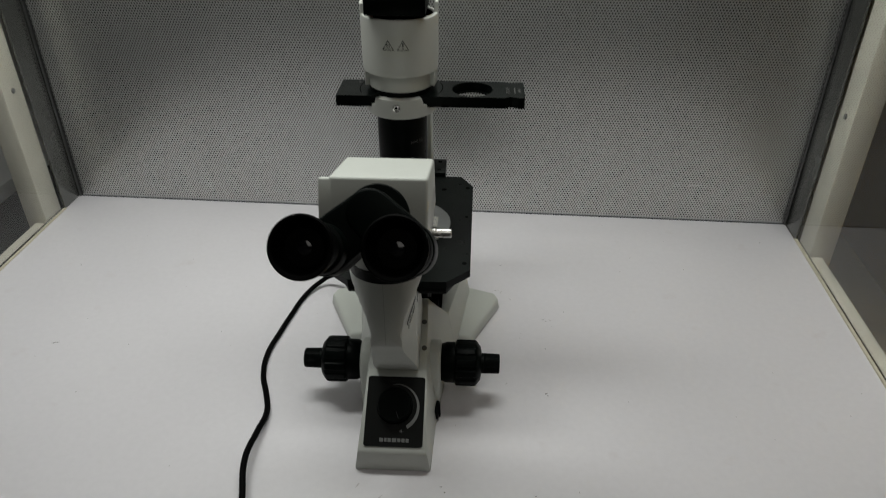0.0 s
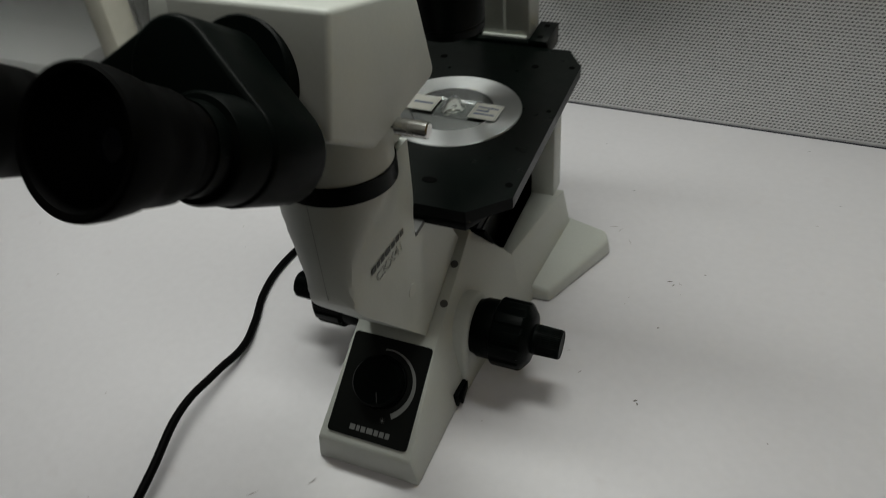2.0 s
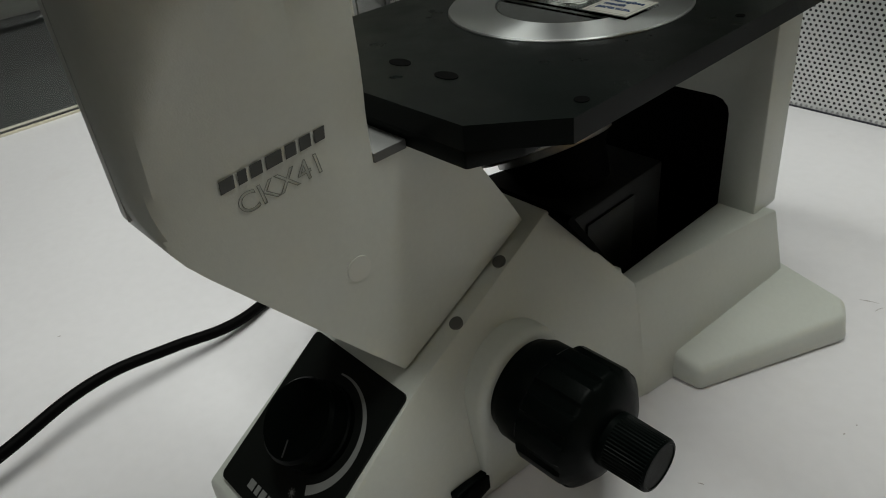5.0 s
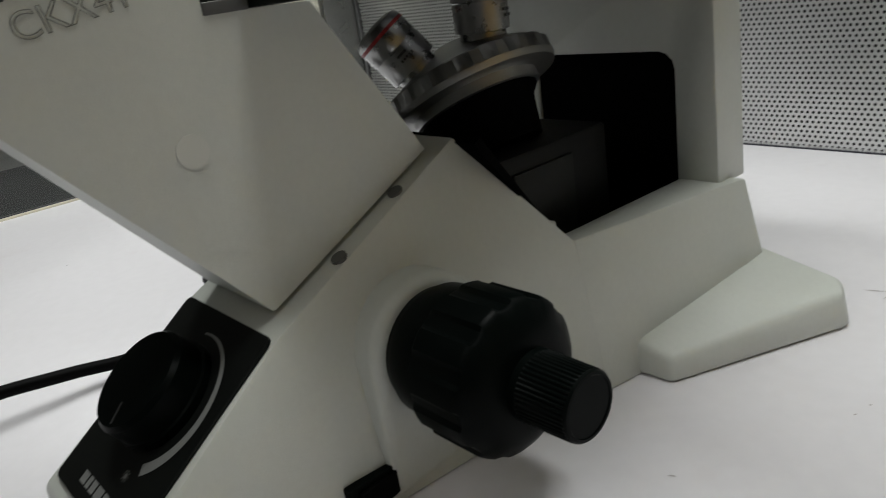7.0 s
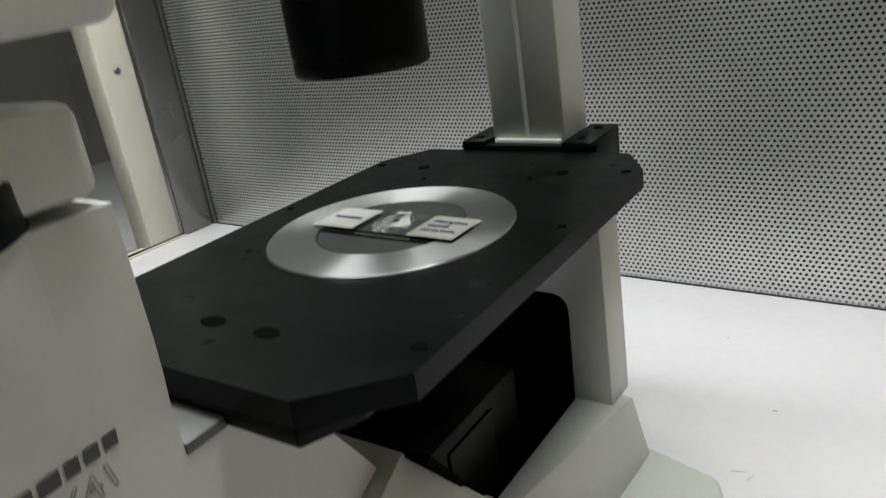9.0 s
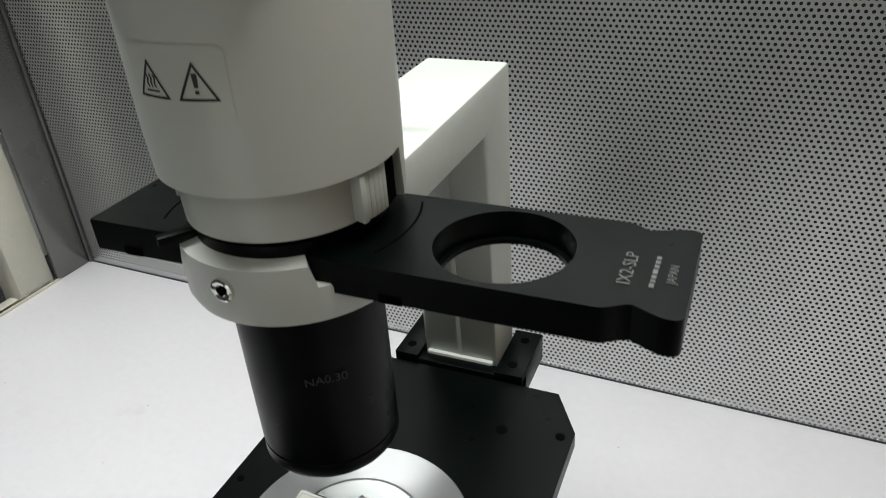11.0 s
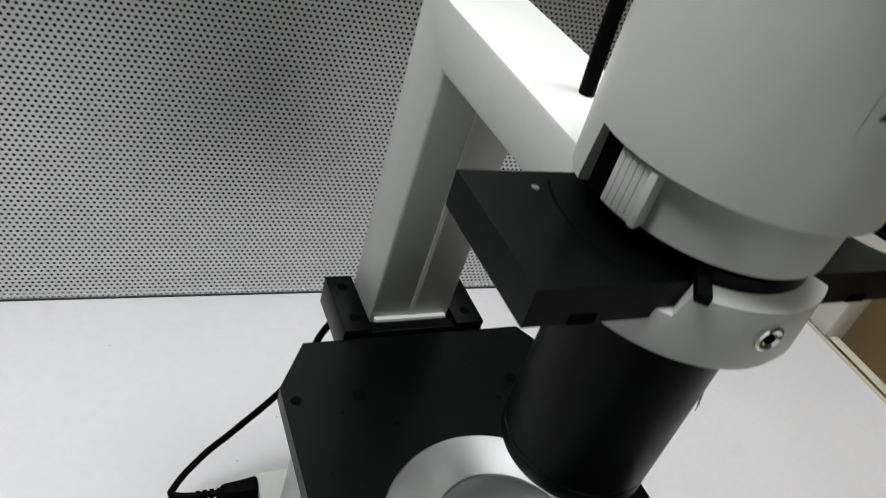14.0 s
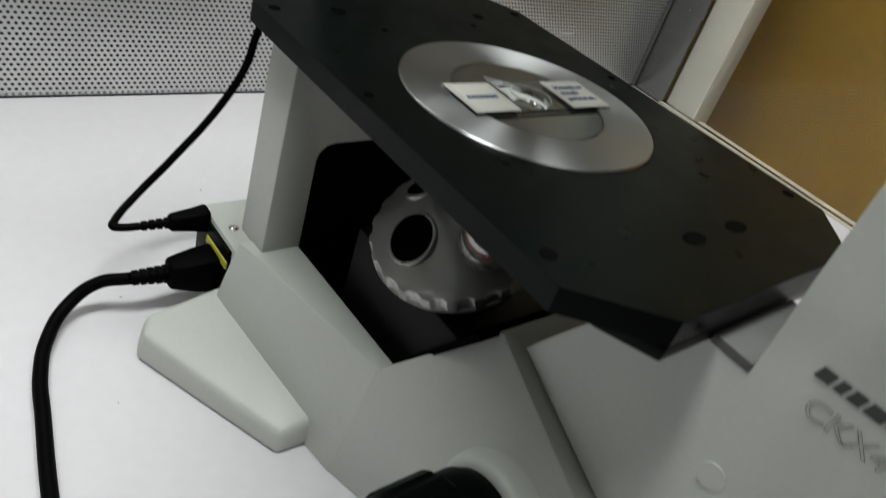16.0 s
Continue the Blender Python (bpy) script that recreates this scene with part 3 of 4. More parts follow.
def focus_knob(s):
    y, z = -0.0820, 0.0560
    m = axis_to((0, y, z), (s, 0, 0))
    rad = 0.0278
    arc_pts = [(y - rad, 0.003)] + [(y - rad * math.cos(math.pi * i / 28), z + rad * math.sin(math.pi * i / 28)) for i in range(29)] + [(y + rad, 0.003)]
    bb = moved(prism(arc_pts, *sorted((s * 0.034, s * 0.0490))), SIDE)
    rim = [e for e in bb.edges if all(abs(v.co.x) > 0.048 for v in e.verts)]
    bmesh.ops.bevel(bb, geom=rim, offset=0.0045, segments=5, profile=0.5, affect="EDGES", clamp_overlap=True)
    part("knob_boss", bb, PAINT, scope, angle=40)
    coarse = part("focus_knob", ribbed([(0.0215, 0.045, 0), (0.0232, 0.0515, 0), (0.0248, 0.0545, 0), (0.0250, 0.0640, 0), (0.0247, 0.0655, 0), (0.0268, 0.0664, 0.3), (0.0282, 0.0680, 1), (0.0282, 0.0890, 1), (0.0276, 0.0908, 0.5), (0.0262, 0.0922, 0), (0.0205, 0.0965, 0), (0.0150, 0.0978, 0)], 12, 0.0016, m, 10, 0.38), PLASTIC, scope, "black ribbed coarse focus knob")
    part("fine_knob", ribbed([(0.0125, 0.094, 0), (0.0125, 0.1005, 0), (0.0124, 0.1012, 1), (0.0120, 0.1180, 1), (0.0118, 0.1192, 0), (0.0112, 0.1200, 0), (0.0102, 0.1201, 0), (0.0099, 0.1197, 0)], 48, 0.0006, m, 4, 0.5), PLASTIC, coarse, "fine focus knob with knurled rim")


focus_knob(1)
focus_knob(-1)

# observation tube: oval column blending into a narrow wedge with flat sides
TF, TR = -0.2063, -0.128


def tube_section(z):
    c, ra, rb = -0.1745, 0.0362, 0.0318
    if z < 0.121:
        rear = -0.129 + (z - 0.0835) * (0.077 / 0.0375)
    elif z < 0.1811:
        rear = -0.052 - (z - 0.121) * (0.042 / 0.065)
    else:
        rear = TR
    low = -0.129 - (z - 0.0835) * 0.80
    blend = max(0.0, 1 - abs(TF - low) / 0.012)
    fr = max(TF, low) + 0.003 * blend * blend
    lean = min(max((z - 0.196) / 0.085, 0.0), 1.0)
    lean = lean * lean * (3 - 2 * lean)
    pts = []
    n = 26
    for i in range(n + 1):
        # the front half of the outline ends where the side turns parallel
        mid = -0.145 if fr < -0.150 else (fr + rear) / 2
        if i <= 16:
            y = fr + (mid - fr) * (1 - math.cos(math.pi / 2 * i / 16))
        else:
            y = mid + (rear - mid) * (i - 16) / (n - 16)
        d = 1 - ((y - c) / rb) ** 2
        circ = ra * math.sqrt(d) if d > 0 else 0.0
        if y > c:
            circ = max(circ, 0.0262)
        lim = 0.0245 + 0.016 * lean + 0.15 * min(y + 0.145, 0.0) * (1 - lean)
        if z < 0.196 and y < c + 0.05:
            # rounded lower front edge of the wedge, blending into the oval above
            k = min(max((0.196 - z) / 0.024, 0.0), 1.0)
            k = k * k * (3 - 2 * k)
            wide = math.sqrt(max(0.0, 0.022 ** 2 - max(0.0, fr + 0.022 - y) ** 2))
            circ += (max(circ, wide) - circ) * k
        pts.append((min(circ, lim), y))
    return pts


def tube_body():
    b = bmesh.new()
    zs = [0.0840, 0.092, 0.102, 0.112, 0.1208, 0.13, 0.14, 0.152, 0.164, 0.172, 0.178, 0.1810, 0.1813, 0.183, 0.186, 0.189, 0.192, 0.196, 0.20, 0.21, 0.22, 0.23, 0.24, 0.25, 0.255, 0.2595]
    rings = []
    for z in zs:
        p = tube_section(z)
        ring = [b.verts.new((x, y, z)) for x, y in p] + [b.verts.new((-x, y, z)) for x, y in reversed(p)]
        rings.append(ring)
    n = len(rings[0])
    for a, c in zip(rings, rings[1:]):
        for i in range(n):
            b.faces.new((a[i], a[(i + 1) % n], c[(i + 1) % n], c[i]))
    b.faces.new(list(reversed(rings[0])))
    b.faces.new(rings[-1])
    bmesh.ops.remove_doubles(b, verts=b.verts, dist=0.00005)
    return b


tb = part("observation_tube", tube_body(), PAINT, scope, "off-white observation tube with flat sides", angle=28)
TC = (0.0015, -0.1745, 0)
part("clamp_ring", lathe([(0.0355, 0.2590), (0.0372, 0.2600), (0.0372, 0.2715), (0.0355, 0.2725)], 72, Matrix.Translation(TC) @ Matrix.Diagonal((1, 0.885, 1, 1))), ANODISED, tb, "black clamping ring")
part("tube_rib", box(-0.0255, 0.0255, -0.156, TR, 0.262, 0.286, 0.004), PAINT, tb)
part("upper_collar", lathe([(0.0362, 0.2722), (0.0362, 0.298), (0.0355, 0.305)], 72, Matrix.Translation(TC) @ Matrix.Diagonal((1, 0.885, 1, 1))), PAINT, tb)
part("cover_plug", lathe([(0.0052, 0.0), (0.0052, 0.0006)], 32, axis_to((0.0243, -0.142, 0.1435), (1, -0.05, 0))), LAMP_PAINT, tb, "small round cover plug")
FM = basis((0.0218, -0.1655, 0.1940), (0.147, 0.972, 0.17), (0.0, -0.17, 0.985))
word_bars(0.0395, 0.0054, 7, FM @ Matrix.Translation((0.002, 0.0026, 0.0001)), DARK_INK, tb, slant=0.25, label="dark maker's name as plain blocks")
lettering("CKX41", 0.0105, FM @ Matrix.Translation((0.0015, -0.0068, 0.0001)), FAINT_INK, tb, label="thin outlined model lettering", outline=0.00014)
FL = basis((-0.0222, -0.1600, 0.1910), (0.145, -0.985, -0.05), (0.0, -0.05, 0.998))
word_bars(0.0365, 0.0050, 7, FL @ Matrix.Translation((0.0, 0.0056, 0.0005)), DARK_INK, tb, slant=0.25, label="dark maker's name as plain blocks")
lettering("CKX41", 0.0100, FL @ Matrix.Translation((0.001, -0.0058, 0.0005)), FAINT_INK, tb, label="thin outlined model lettering", outline=0.00010)
part("cover_plug", lathe([(0.0052, 0.0), (0.0052, 0.0006)], 32, axis_to((-0.0245, -0.1375, 0.1415), (-1, -0.05, 0))), PAINT, tb, "small round cover plug")
part("tube_seam", box(-0.0002, 0.0002, TF - 0.0001, TF + 0.001, 0.186, 0.2588), SEAM_PAINT, tb)

# binocular head
head_profile = [(-0.2230, 0.3805), (-0.1380, 0.3580), (-0.1220, 0.3060), (-0.1260, 0.3020), (-0.2010, 0.3000), (-0.2400, 0.3270)]
hb = moved(prism(head_profile, -0.0385, 0.0455), SIDE)
bevel(hb, 0.005, 3, 15)
hd = part("binocular_head", hb, PAINT, scope, "off-white prism housing of the binocular head")
fp = moved(prism([(-0.2234, 0.3787), (-0.2150, 0.3762), (-0.2315, 0.3250), (-0.2402, 0.3272)], -0.0475, 0.0), SIDE)
part("front_plate", bevel(fp, 0.002, 2, 20), PAINT, hd)
pin = part("lock_pin", lathe([(0.0018, 0), (0.0018, 0.008), (0.0046, 0.0085), (0.0046, 0.0262), (0.0038, 0.0270)], 28, axis_to((0.0365, -0.1750, 0.2985), (1, 0.0, 0.0))), STEEL, hd, "bright steel locking pin")
EDIR = Vector((-0.03, -0.83, 0.55)).normalized()
HC = Vector((0.0040, -0.2345, 0.3500))
hub_m = axis_to(HC, EDIR)
hub = part("hub", lathe([(0.0268, -0.006), (0.0268, 0.006), (0.0258, 0.007)], 56, hub_m), PLASTIC, hd, "round black binocular hub")
EP = {1: Vector((0.0312, -0.3460, 0.3895)), -1: Vector((-0.0350, -0.3430, 0.3865))}


def ocular(s):
    tip = EP[s]
    root = tip - EDIR * 0.086
    m = axis_to(root, EDIR)
    # swing arm: a rounded plate from the hub to the tube
    c0 = HC + EDIR * (0.009 + 0.0006 * s)
    v = root - c0
    v -= EDIR * v.dot(EDIR)
    xax = v.normalized()
    mm = basis(c0, xax, EDIR.cross(xax))
    L = v.length
    pts = []
    n = 14
    r0, r1 = 0.0192, 0.0218
    for i in range(n + 1):
        a = math.pi / 2 + math.pi * i / n
        pts.append((r0 * math.cos(a), r0 * math.sin(a)))
    for i in range(n + 1):
        a = -math.pi / 2 + math.pi * i / n
        pts.append((L + r1 * math.cos(a), r1 * math.sin(a)))
    arm = part("swing_arm", prism(pts, 0.0, 0.038, 0.003, 3, mm), PLASTIC, hd, "black swing arm of the binocular head")
    sl = part("eyepiece_sleeve", lathe([(0.0205, 0.004), (0.0205, 0.034), (0.0195, 0.036), (0.0172, 0.0365), (0.0172, 0.044)], 48, m), PLASTIC, arm)
    ep = part("eyepiece", lathe([(0.0165, 0.043), (0.0165, 0.050), (0.0194, 0.054), (0.0200, 0.062), (0.0196, 0.066), (0.0216, 0.071), (0.0232, 0.079), (0.0236, 0.085), (0.0233, 0.0868), (0.0224, 0.0875), (0.0205, 0.0868), (0.0175, 0.079), (0.0140, 0.074)], 56, m), RUBBER, arm, "black eyepiece with rolled rubber eyecup")
    part("lens_cell", lathe([(0.0150, 0.0690), (0.0140, 0.0705), (0.0115, 0.0698), (0.0106, 0.0690)], 40, m), RUBBER, ep)
    part("eye_lens", lathe([(0.0105 * math.cos(k * 0.15), 0.0690 + 0.0058 * math.sin(k * 0.15)) for k in range(11)], 32, m), LENS_GLASS, ep, "dark eyepiece lens")


ocular(1)
ocular(-1)

# stage
ST, SB = 0.198, 0.1886
outline = [(-0.053, -0.113), (0.056, -0.113), (0.0815, -0.088), (0.0815, 0.112), (0.065, 0.140), (-0.063, 0.140), (-0.0805, 0.112), (-0.0805, -0.088)]
stg = plate_with_hole(outline, -0.001, AY + 0.002, 0.0564, SB, ST, 72)
stage = part("stage", bevel(stg, 0.0006, 2, 40), ANODISED, scope, "black anodised flat stage plate", angle=30)
part("front_bar", prism([(-0.0526, -0.1127), (0.0556, -0.1127), (0.0650, -0.0935), (0.0650, -0.0800), (-0.0620, -0.0800), (-0.0620, -0.0935)], 0.1814, 0.1888, 0.0008), ANODISED, stage, "black bar under the stage front")
# added filler over the tube's shelf; its grey stands in for shade there
part("gap_filler", box(-0.0252, 0.0252, -0.1278, -0.1129, 0.1812, 0.1850, 0.0004), GAP_SHADE, stage, "grey filler standing in for the shaded gap under the stage front")
# holes are near-black discs: the shade of their depth is in the colour
for x, y, r in ((0.0745, 0.107, 0.0027), (-0.0745, 0.103, 0.0027), (0.0745, 0.030, 0.002), (-0.0745, 0.024, 0.002), (0.0745, -0.075, 0.0027), (-0.0725, -0.075, 0.0030), (0.043, 0.102, 0.0032), (-0.043, 0.102, 0.0034), (-0.030, 0.082, 0.0015), (0.030, 0.090, 0.0015)):
    part("threaded_hole", lathe([(r, -0.003), (r, 0.00025)], 20, Matrix.Translation((x, y, ST))), CAVITY, stage)
for x in (-0.0085, 0.0185):
    part("oval_hole", moved(lathe([(0.0042, -0.003), (0.0042, 0.0003)], 28), Matrix.Translation((x, -0.0845, ST)) @ Matrix.Diagonal((1.35, 0.8, 1, 1))), CAVITY, stage)
DX, DY = -0.001, AY + 0.002
insert = part("stage_insert", lathe([(0.0335, -0.004), (0.0563, -0.004), (0.0563, 0.0004), (0.0557, 0.0010), (0.0342, 0.0010), (0.0338, 0.0004), (0.0335, -0.004)], 96, Matrix.Translation((DX, DY, ST)), cap=False), TURNED, stage, "turned aluminium ring insert")


def teardrop_plate():
    """Round metal plate with a drop-shaped window."""
    b = bmesh.new()
    n = 96
    tip = radians(108)
    for z in (-0.0016, 0.0006):
        for i in range(n):
            a = 2 * math.pi * i / n
            d = abs((a - tip + math.pi) % (2 * math.pi) - math.pi)
            r = 0.0095 + 0.0145 * max(0.0, 1 - d / radians(46)) ** 1.6
            b.verts.new((r * math.cos(a), r * math.sin(a), z))
            b.verts.new((0.0333 * math.cos(a), 0.0333 * math.sin(a), z))
    b.verts.ensure_lookup_table()
    v = b.verts
    k = 2 * n
    for i in range(n):
        j = (i + 1) % n
        b.faces.new((v[k + 2 * i], v[k + 2 * i + 1], v[k + 2 * j + 1], v[k + 2 * j]))
        b.faces.new((v[2 * i], v[2 * j], v[2 * j + 1], v[2 * i + 1]))
        b.faces.new((v[2 * i], v[k + 2 * i], v[k + 2 * j], v[2 * j]))
        b.faces.new((v[2 * i + 1], v[2 * j + 1], v[k + 2 * j + 1], v[k + 2 * i + 1]))
    return moved(b, Matrix.Translation((DX, DY, ST)))


drop = []
for i in range(64):
    a = 2 * math.pi * i / 64
    d = abs((a - radians(108) + math.pi) % (2 * math.pi) - math.pi)
    rr = 0.0099 + 0.0145 * max(0.0, 1 - d / radians(46)) ** 1.6
    drop.append((DX + rr * math.cos(a), DY + rr * math.sin(a)))
# added white sheet; paints the bright reflection in the drop-shaped opening
part("drop_glare", prism(drop, ST - 0.0040, ST - 0.0030), SEAL_GLARE_WHITE, insert, "white sheet standing in for the bright reflection in the drop-shaped window", smooth=False)
part("centre_plate", teardrop_plate(), POLISHED, insert, "smooth metal centre plate with a drop-shaped window")

# rear bracket of the stage round the column
br = part("column_bracket", box(-0.040, 0.0425, 0.1415, 0.150, 0.186, 0.2005, 0.0008), ANODISED, stage, "black bracket clamping the column")
for x0, x1 in ((-0.041, -0.0253), (0.0248, 0.0425)):
    part("bracket_arm", box(x0, x1, 0.1415, 0.186, 0.184, 0.203, 0.0008), ANODISED, br)
    for y in (0.151, 0.176):
        part("bracket_screw", lathe([(0.0028, -0.001), (0.0028, 0.0003)], 20, Matrix.Translation(((x0 + x1) / 2, y, 0.203))), CAVITY, br)

# illumination column and arm
CX = -0.0003
lshape = [(0.1515, 0.19), (0.184, 0.19), (0.184, 0.378), (0.036, 0.376), (0.036, 0.352), (0.146, 0.350)]
col = prism(lshape, CX - 0.0238, CX + 0.0238)
bevel(col, 0.0022, 2, 30)
column = part("column", moved(col, SIDE), PAINT, scope, "off-white illumination column and arm")
part("column_seam", moved(prism([(0.1507, 0.201), (0.1517, 0.201), (0.1462, 0.3495), (0.1452, 0.3495)], CX - 0.0012, CX + 0.0012), SIDE), STICKER, column)
part("arm_seam", box(CX - 0.0012, CX + 0.0012, 0.05, 0.146, 0.3496, 0.3512), STICKER, column)
part("column_foot", box(CX - 0.0215, CX + 0.0215, 0.1485, 0.153, 0.198, 0.2025, 0.0006), PAINT, column)

# condenser barrel, slider ring, filter slider, aperture ring, lamp house
AX = Matrix.Translation((0, AY, 0))
barrel = part("condenser_barrel", lathe([(0.0215, 0.2685), (0.0272, 0.2690), (0.0280, 0.2705), (0.0280, 0.2755), (0.0275, 0.2758), (0.0275, 0.2766), (0.0280, 0.2770), (0.0282, 0.3560)], 72, AX), ANODISED, scope, "satin black condenser barrel")
part("condenser_lens", lathe([(0.0205, 0.2690), (0.0120, 0.2675), (0.003, 0.2670)], 48, AX), LENS_GLASS, barrel)


def cyl_matrix(x, z, radius, out=0.0002):
    a = x / radius
    o = ((radius + out) * math.sin(a), AY - (radius + out) * math.cos(a), z)
    return basis(o, (math.cos(a), math.sin(a), 0), (0, 0, 1))


lettering("NA0.30", 0.0050, cyl_matrix(0.0190, 0.3180, 0.0282, 0.0001), BARREL_INK, barrel, label="small grey numerical aperture lettering")


def ring_housing():
    """White ring whose front and back walls stand up beside the slider."""
    b = bmesh.new()
    n = 120
    ro, ri, z0 = 0.0402, 0.0335, 0.3505
    prof = []
    for i in range(n):
        a = 2 * math.pi * i / n
        front_back = abs(math.sin(a))
        top = 0.3718 if front_back > 0.76 else (0.3640 if front_back > 0.66 else 0.3595)
        prof.append((a, top))
    lo_o, hi_o, hi_i, lo_i = [], [], [], []
    for a, top in prof:
        c, s = math.cos(a), math.sin(a)
        lo_o.append(b.verts.new((ro * 0.97 * c, ro * 0.97 * s, z0)))
        hi_o.append(b.verts.new((ro * c * (0.985 if top > 0.37 else 1), ro * s * (0.985 if top > 0.37 else 1), top)))
        hi_i.append(b.verts.new((ri * c, ri * s, top + (0.001 if top > 0.37 else 0))))
        lo_i.append(b.verts.new((0.0282 * c, 0.0282 * s, z0 - 0.0005)))
    mid = [b.verts.new((ro * math.cos(a), ro * math.sin(a), z0 + 0.003)) for a, _ in prof]
    for i in range(n):
        j = (i + 1) % n
        b.faces.new((lo_o[i], lo_o[j], mid[j], mid[i]))
        b.faces.new((mid[i], mid[j], hi_o[j], hi_o[i]))
        b.faces.new((hi_o[i], hi_o[j], hi_i[j], hi_i[i]))
        b.faces.new((hi_i[i], hi_i[j], lo_i[j], lo_i[i]))
        b.faces.new((lo_o[j], lo_o[i], lo_i[i], lo_i[j]))
    moved(b, AX)
    return b


ring = part("slider_ring", ring_housing(), LAMP_PAINT, scope, "off-white ring housing round the filter slider")
part("set_screw", lathe([(0.0042, -0.002), (0.0042, 0.0012), (0.0034, 0.0016), (0.0022, 0.0012), (0.0020, 0.0004)], 28, cyl_matrix(-0.002, 0.3640, 0.0398, 0.0)), CHROME, ring, "chromed hexagon set screw")
part("hexagon_recess", lathe([(0.0015, 0.0), (0.0015, 0.0013)], 6, cyl_matrix(-0.002, 0.3640, 0.0398, 0.0)), CAVITY, ring)
part("ring_inside", lathe([(0.0335, 0.3690), (0.0335, 0.3770)], 64, AX), ANODISED, ring)


def slider_outline():
    y0, y1, x0, x1 = -0.0155, 0.0345, -0.0690, 0.1355
    def end(y, sg):
        # finger scallop running into a rounded corner
        row = []
        for i in range(11):
            t = i / 10
            row.append((0.1125 + 0.0185 * t, y + sg * 0.0040 * (0.5 - 0.5 * math.cos(2 * math.pi * t))))
        for i in range(7):
            a = math.pi / 2 * i / 6
            row.append((x1 - 0.0028 + 0.0028 * math.sin(a), y + sg * 0.0028 * (1 - math.cos(a))))
        return row

    pts = [(x0, y0)] + end(y0, 1) + list(reversed(end(y1, -1))) + [(x0, y1)]
    return pts


SZ0, SZ1 = 0.3605, 0.3725
HX = 0.0785
slb = plate_with_hole(slider_outline(), HX, 0.0095, 0.0225, SZ0, SZ1, 72)
slider = part("filter_slider", bevel(slb, 0.0009, 2, 45), ANODISED, scope, "long black filter slider with an empty round opening", angle=30)
part("opening_lip", lathe([(0.0205, SZ0 + 0.0004), (0.0226, SZ0 + 0.0004), (0.0226, SZ0 + 0.0022), (0.0205, SZ0 + 0.0022), (0.0205, SZ0 + 0.0004)], 72, Matrix.Translation((HX, 0.0095, 0)), cap=False), ANODISED, slider)
for a0 in (-24, 156):
    arcm = bmesh.new()
    prev = None
    for i in range(25):
        a = radians(a0 + 2 * i)
        cur = [arcm.verts.new((r * math.cos(a), AY + r * math.sin(a), SZ1 + 0.0002)) for r in (0.0452, 0.0461)]
        if prev:
            arcm.faces.new((prev[0], cur[0], cur[1], prev[1]))
        prev = cur
    part("recess_edge", arcm, CAVITY, slider)
for x in (-0.052, 0.050):
    part("detent_notch", box(x - 0.004, x + 0.004, -0.0160, -0.0135, SZ0 - 0.0002, SZ0 + 0.003, 0.0004), CAVITY, slider)
TM = Matrix.Translation((0, 0, SZ1 + 0.0002)) @ Matrix.Rotation(radians(90), 4, "Z")
lettering("IX2-SLP", 0.0056, Matrix.Translation((0.1175, 0.0065, 0)) @ TM, WHITE_INK, slider, label="white part lettering")
word_bars(0.0180, 0.0017, 7, Matrix.Translation((0.1250, 0.0065, 0)) @ TM, WHITE_INK, slider, label="white maker's name as plain blocks")
lettering("JAPAN", 0.0036, Matrix.Translation((0.1300, 0.0065, 0)) @ TM, WHITE_INK, slider, label="small white country lettering")
for x, y in ((-0.048, 0.026), ):
    part("index_dot", lathe([(0.0012, 0), (0.0012, 0.0003)], 12, Matrix.Translation((x, y, SZ1))), WHITE_INK, slider)

aper = part("aperture_ring", lathe([(0.0335, 0.3785), (0.0352, 0.3793), (0.0356, 0.3950), (0.0345, 0.4000)], 80, AX), LAMP_PAINT, scope, "off-white aperture dial ring")
part("gap_ring", lathe([(0.0325, 0.3700), (0.0325, 0.3790)], 64, AX), CAVITY, aper)
part("lever", moved(box(-0.002, 0.002, -0.0462, -0.030, 0.3738, 0.3768, 0.0006), AX @ Matrix.Rotation(radians(-38), 4, "Z")), ANODISED, aper, "small black aperture lever")
for sgn in (-1, 1):
    # ribbed grips of the dial
    for i in range(6):
        a = radians(-3 - 3.3 * i) if sgn > 0 else radians(-177 + 3.3 * i)
        rad = 0.0392 if i < 5 else 0.0402
        m = AX @ Matrix.Rotation(a, 4, "Z")
        part("grip_rib", moved(box(0.0340, rad, -0.00125, 0.00105, 0.3800, 0.3960, 0.0004), m), LAMP_PAINT, aper)


for a in (5.5, 174.5):
    part("grip_slot", moved(box(0.0335, 0.0378, -0.0046, 0.0046, 0.3792, 0.3990), AX @ Matrix.Rotation(radians(a), 4, "Z")), CAVITY, aper, "black slot beside the grip")


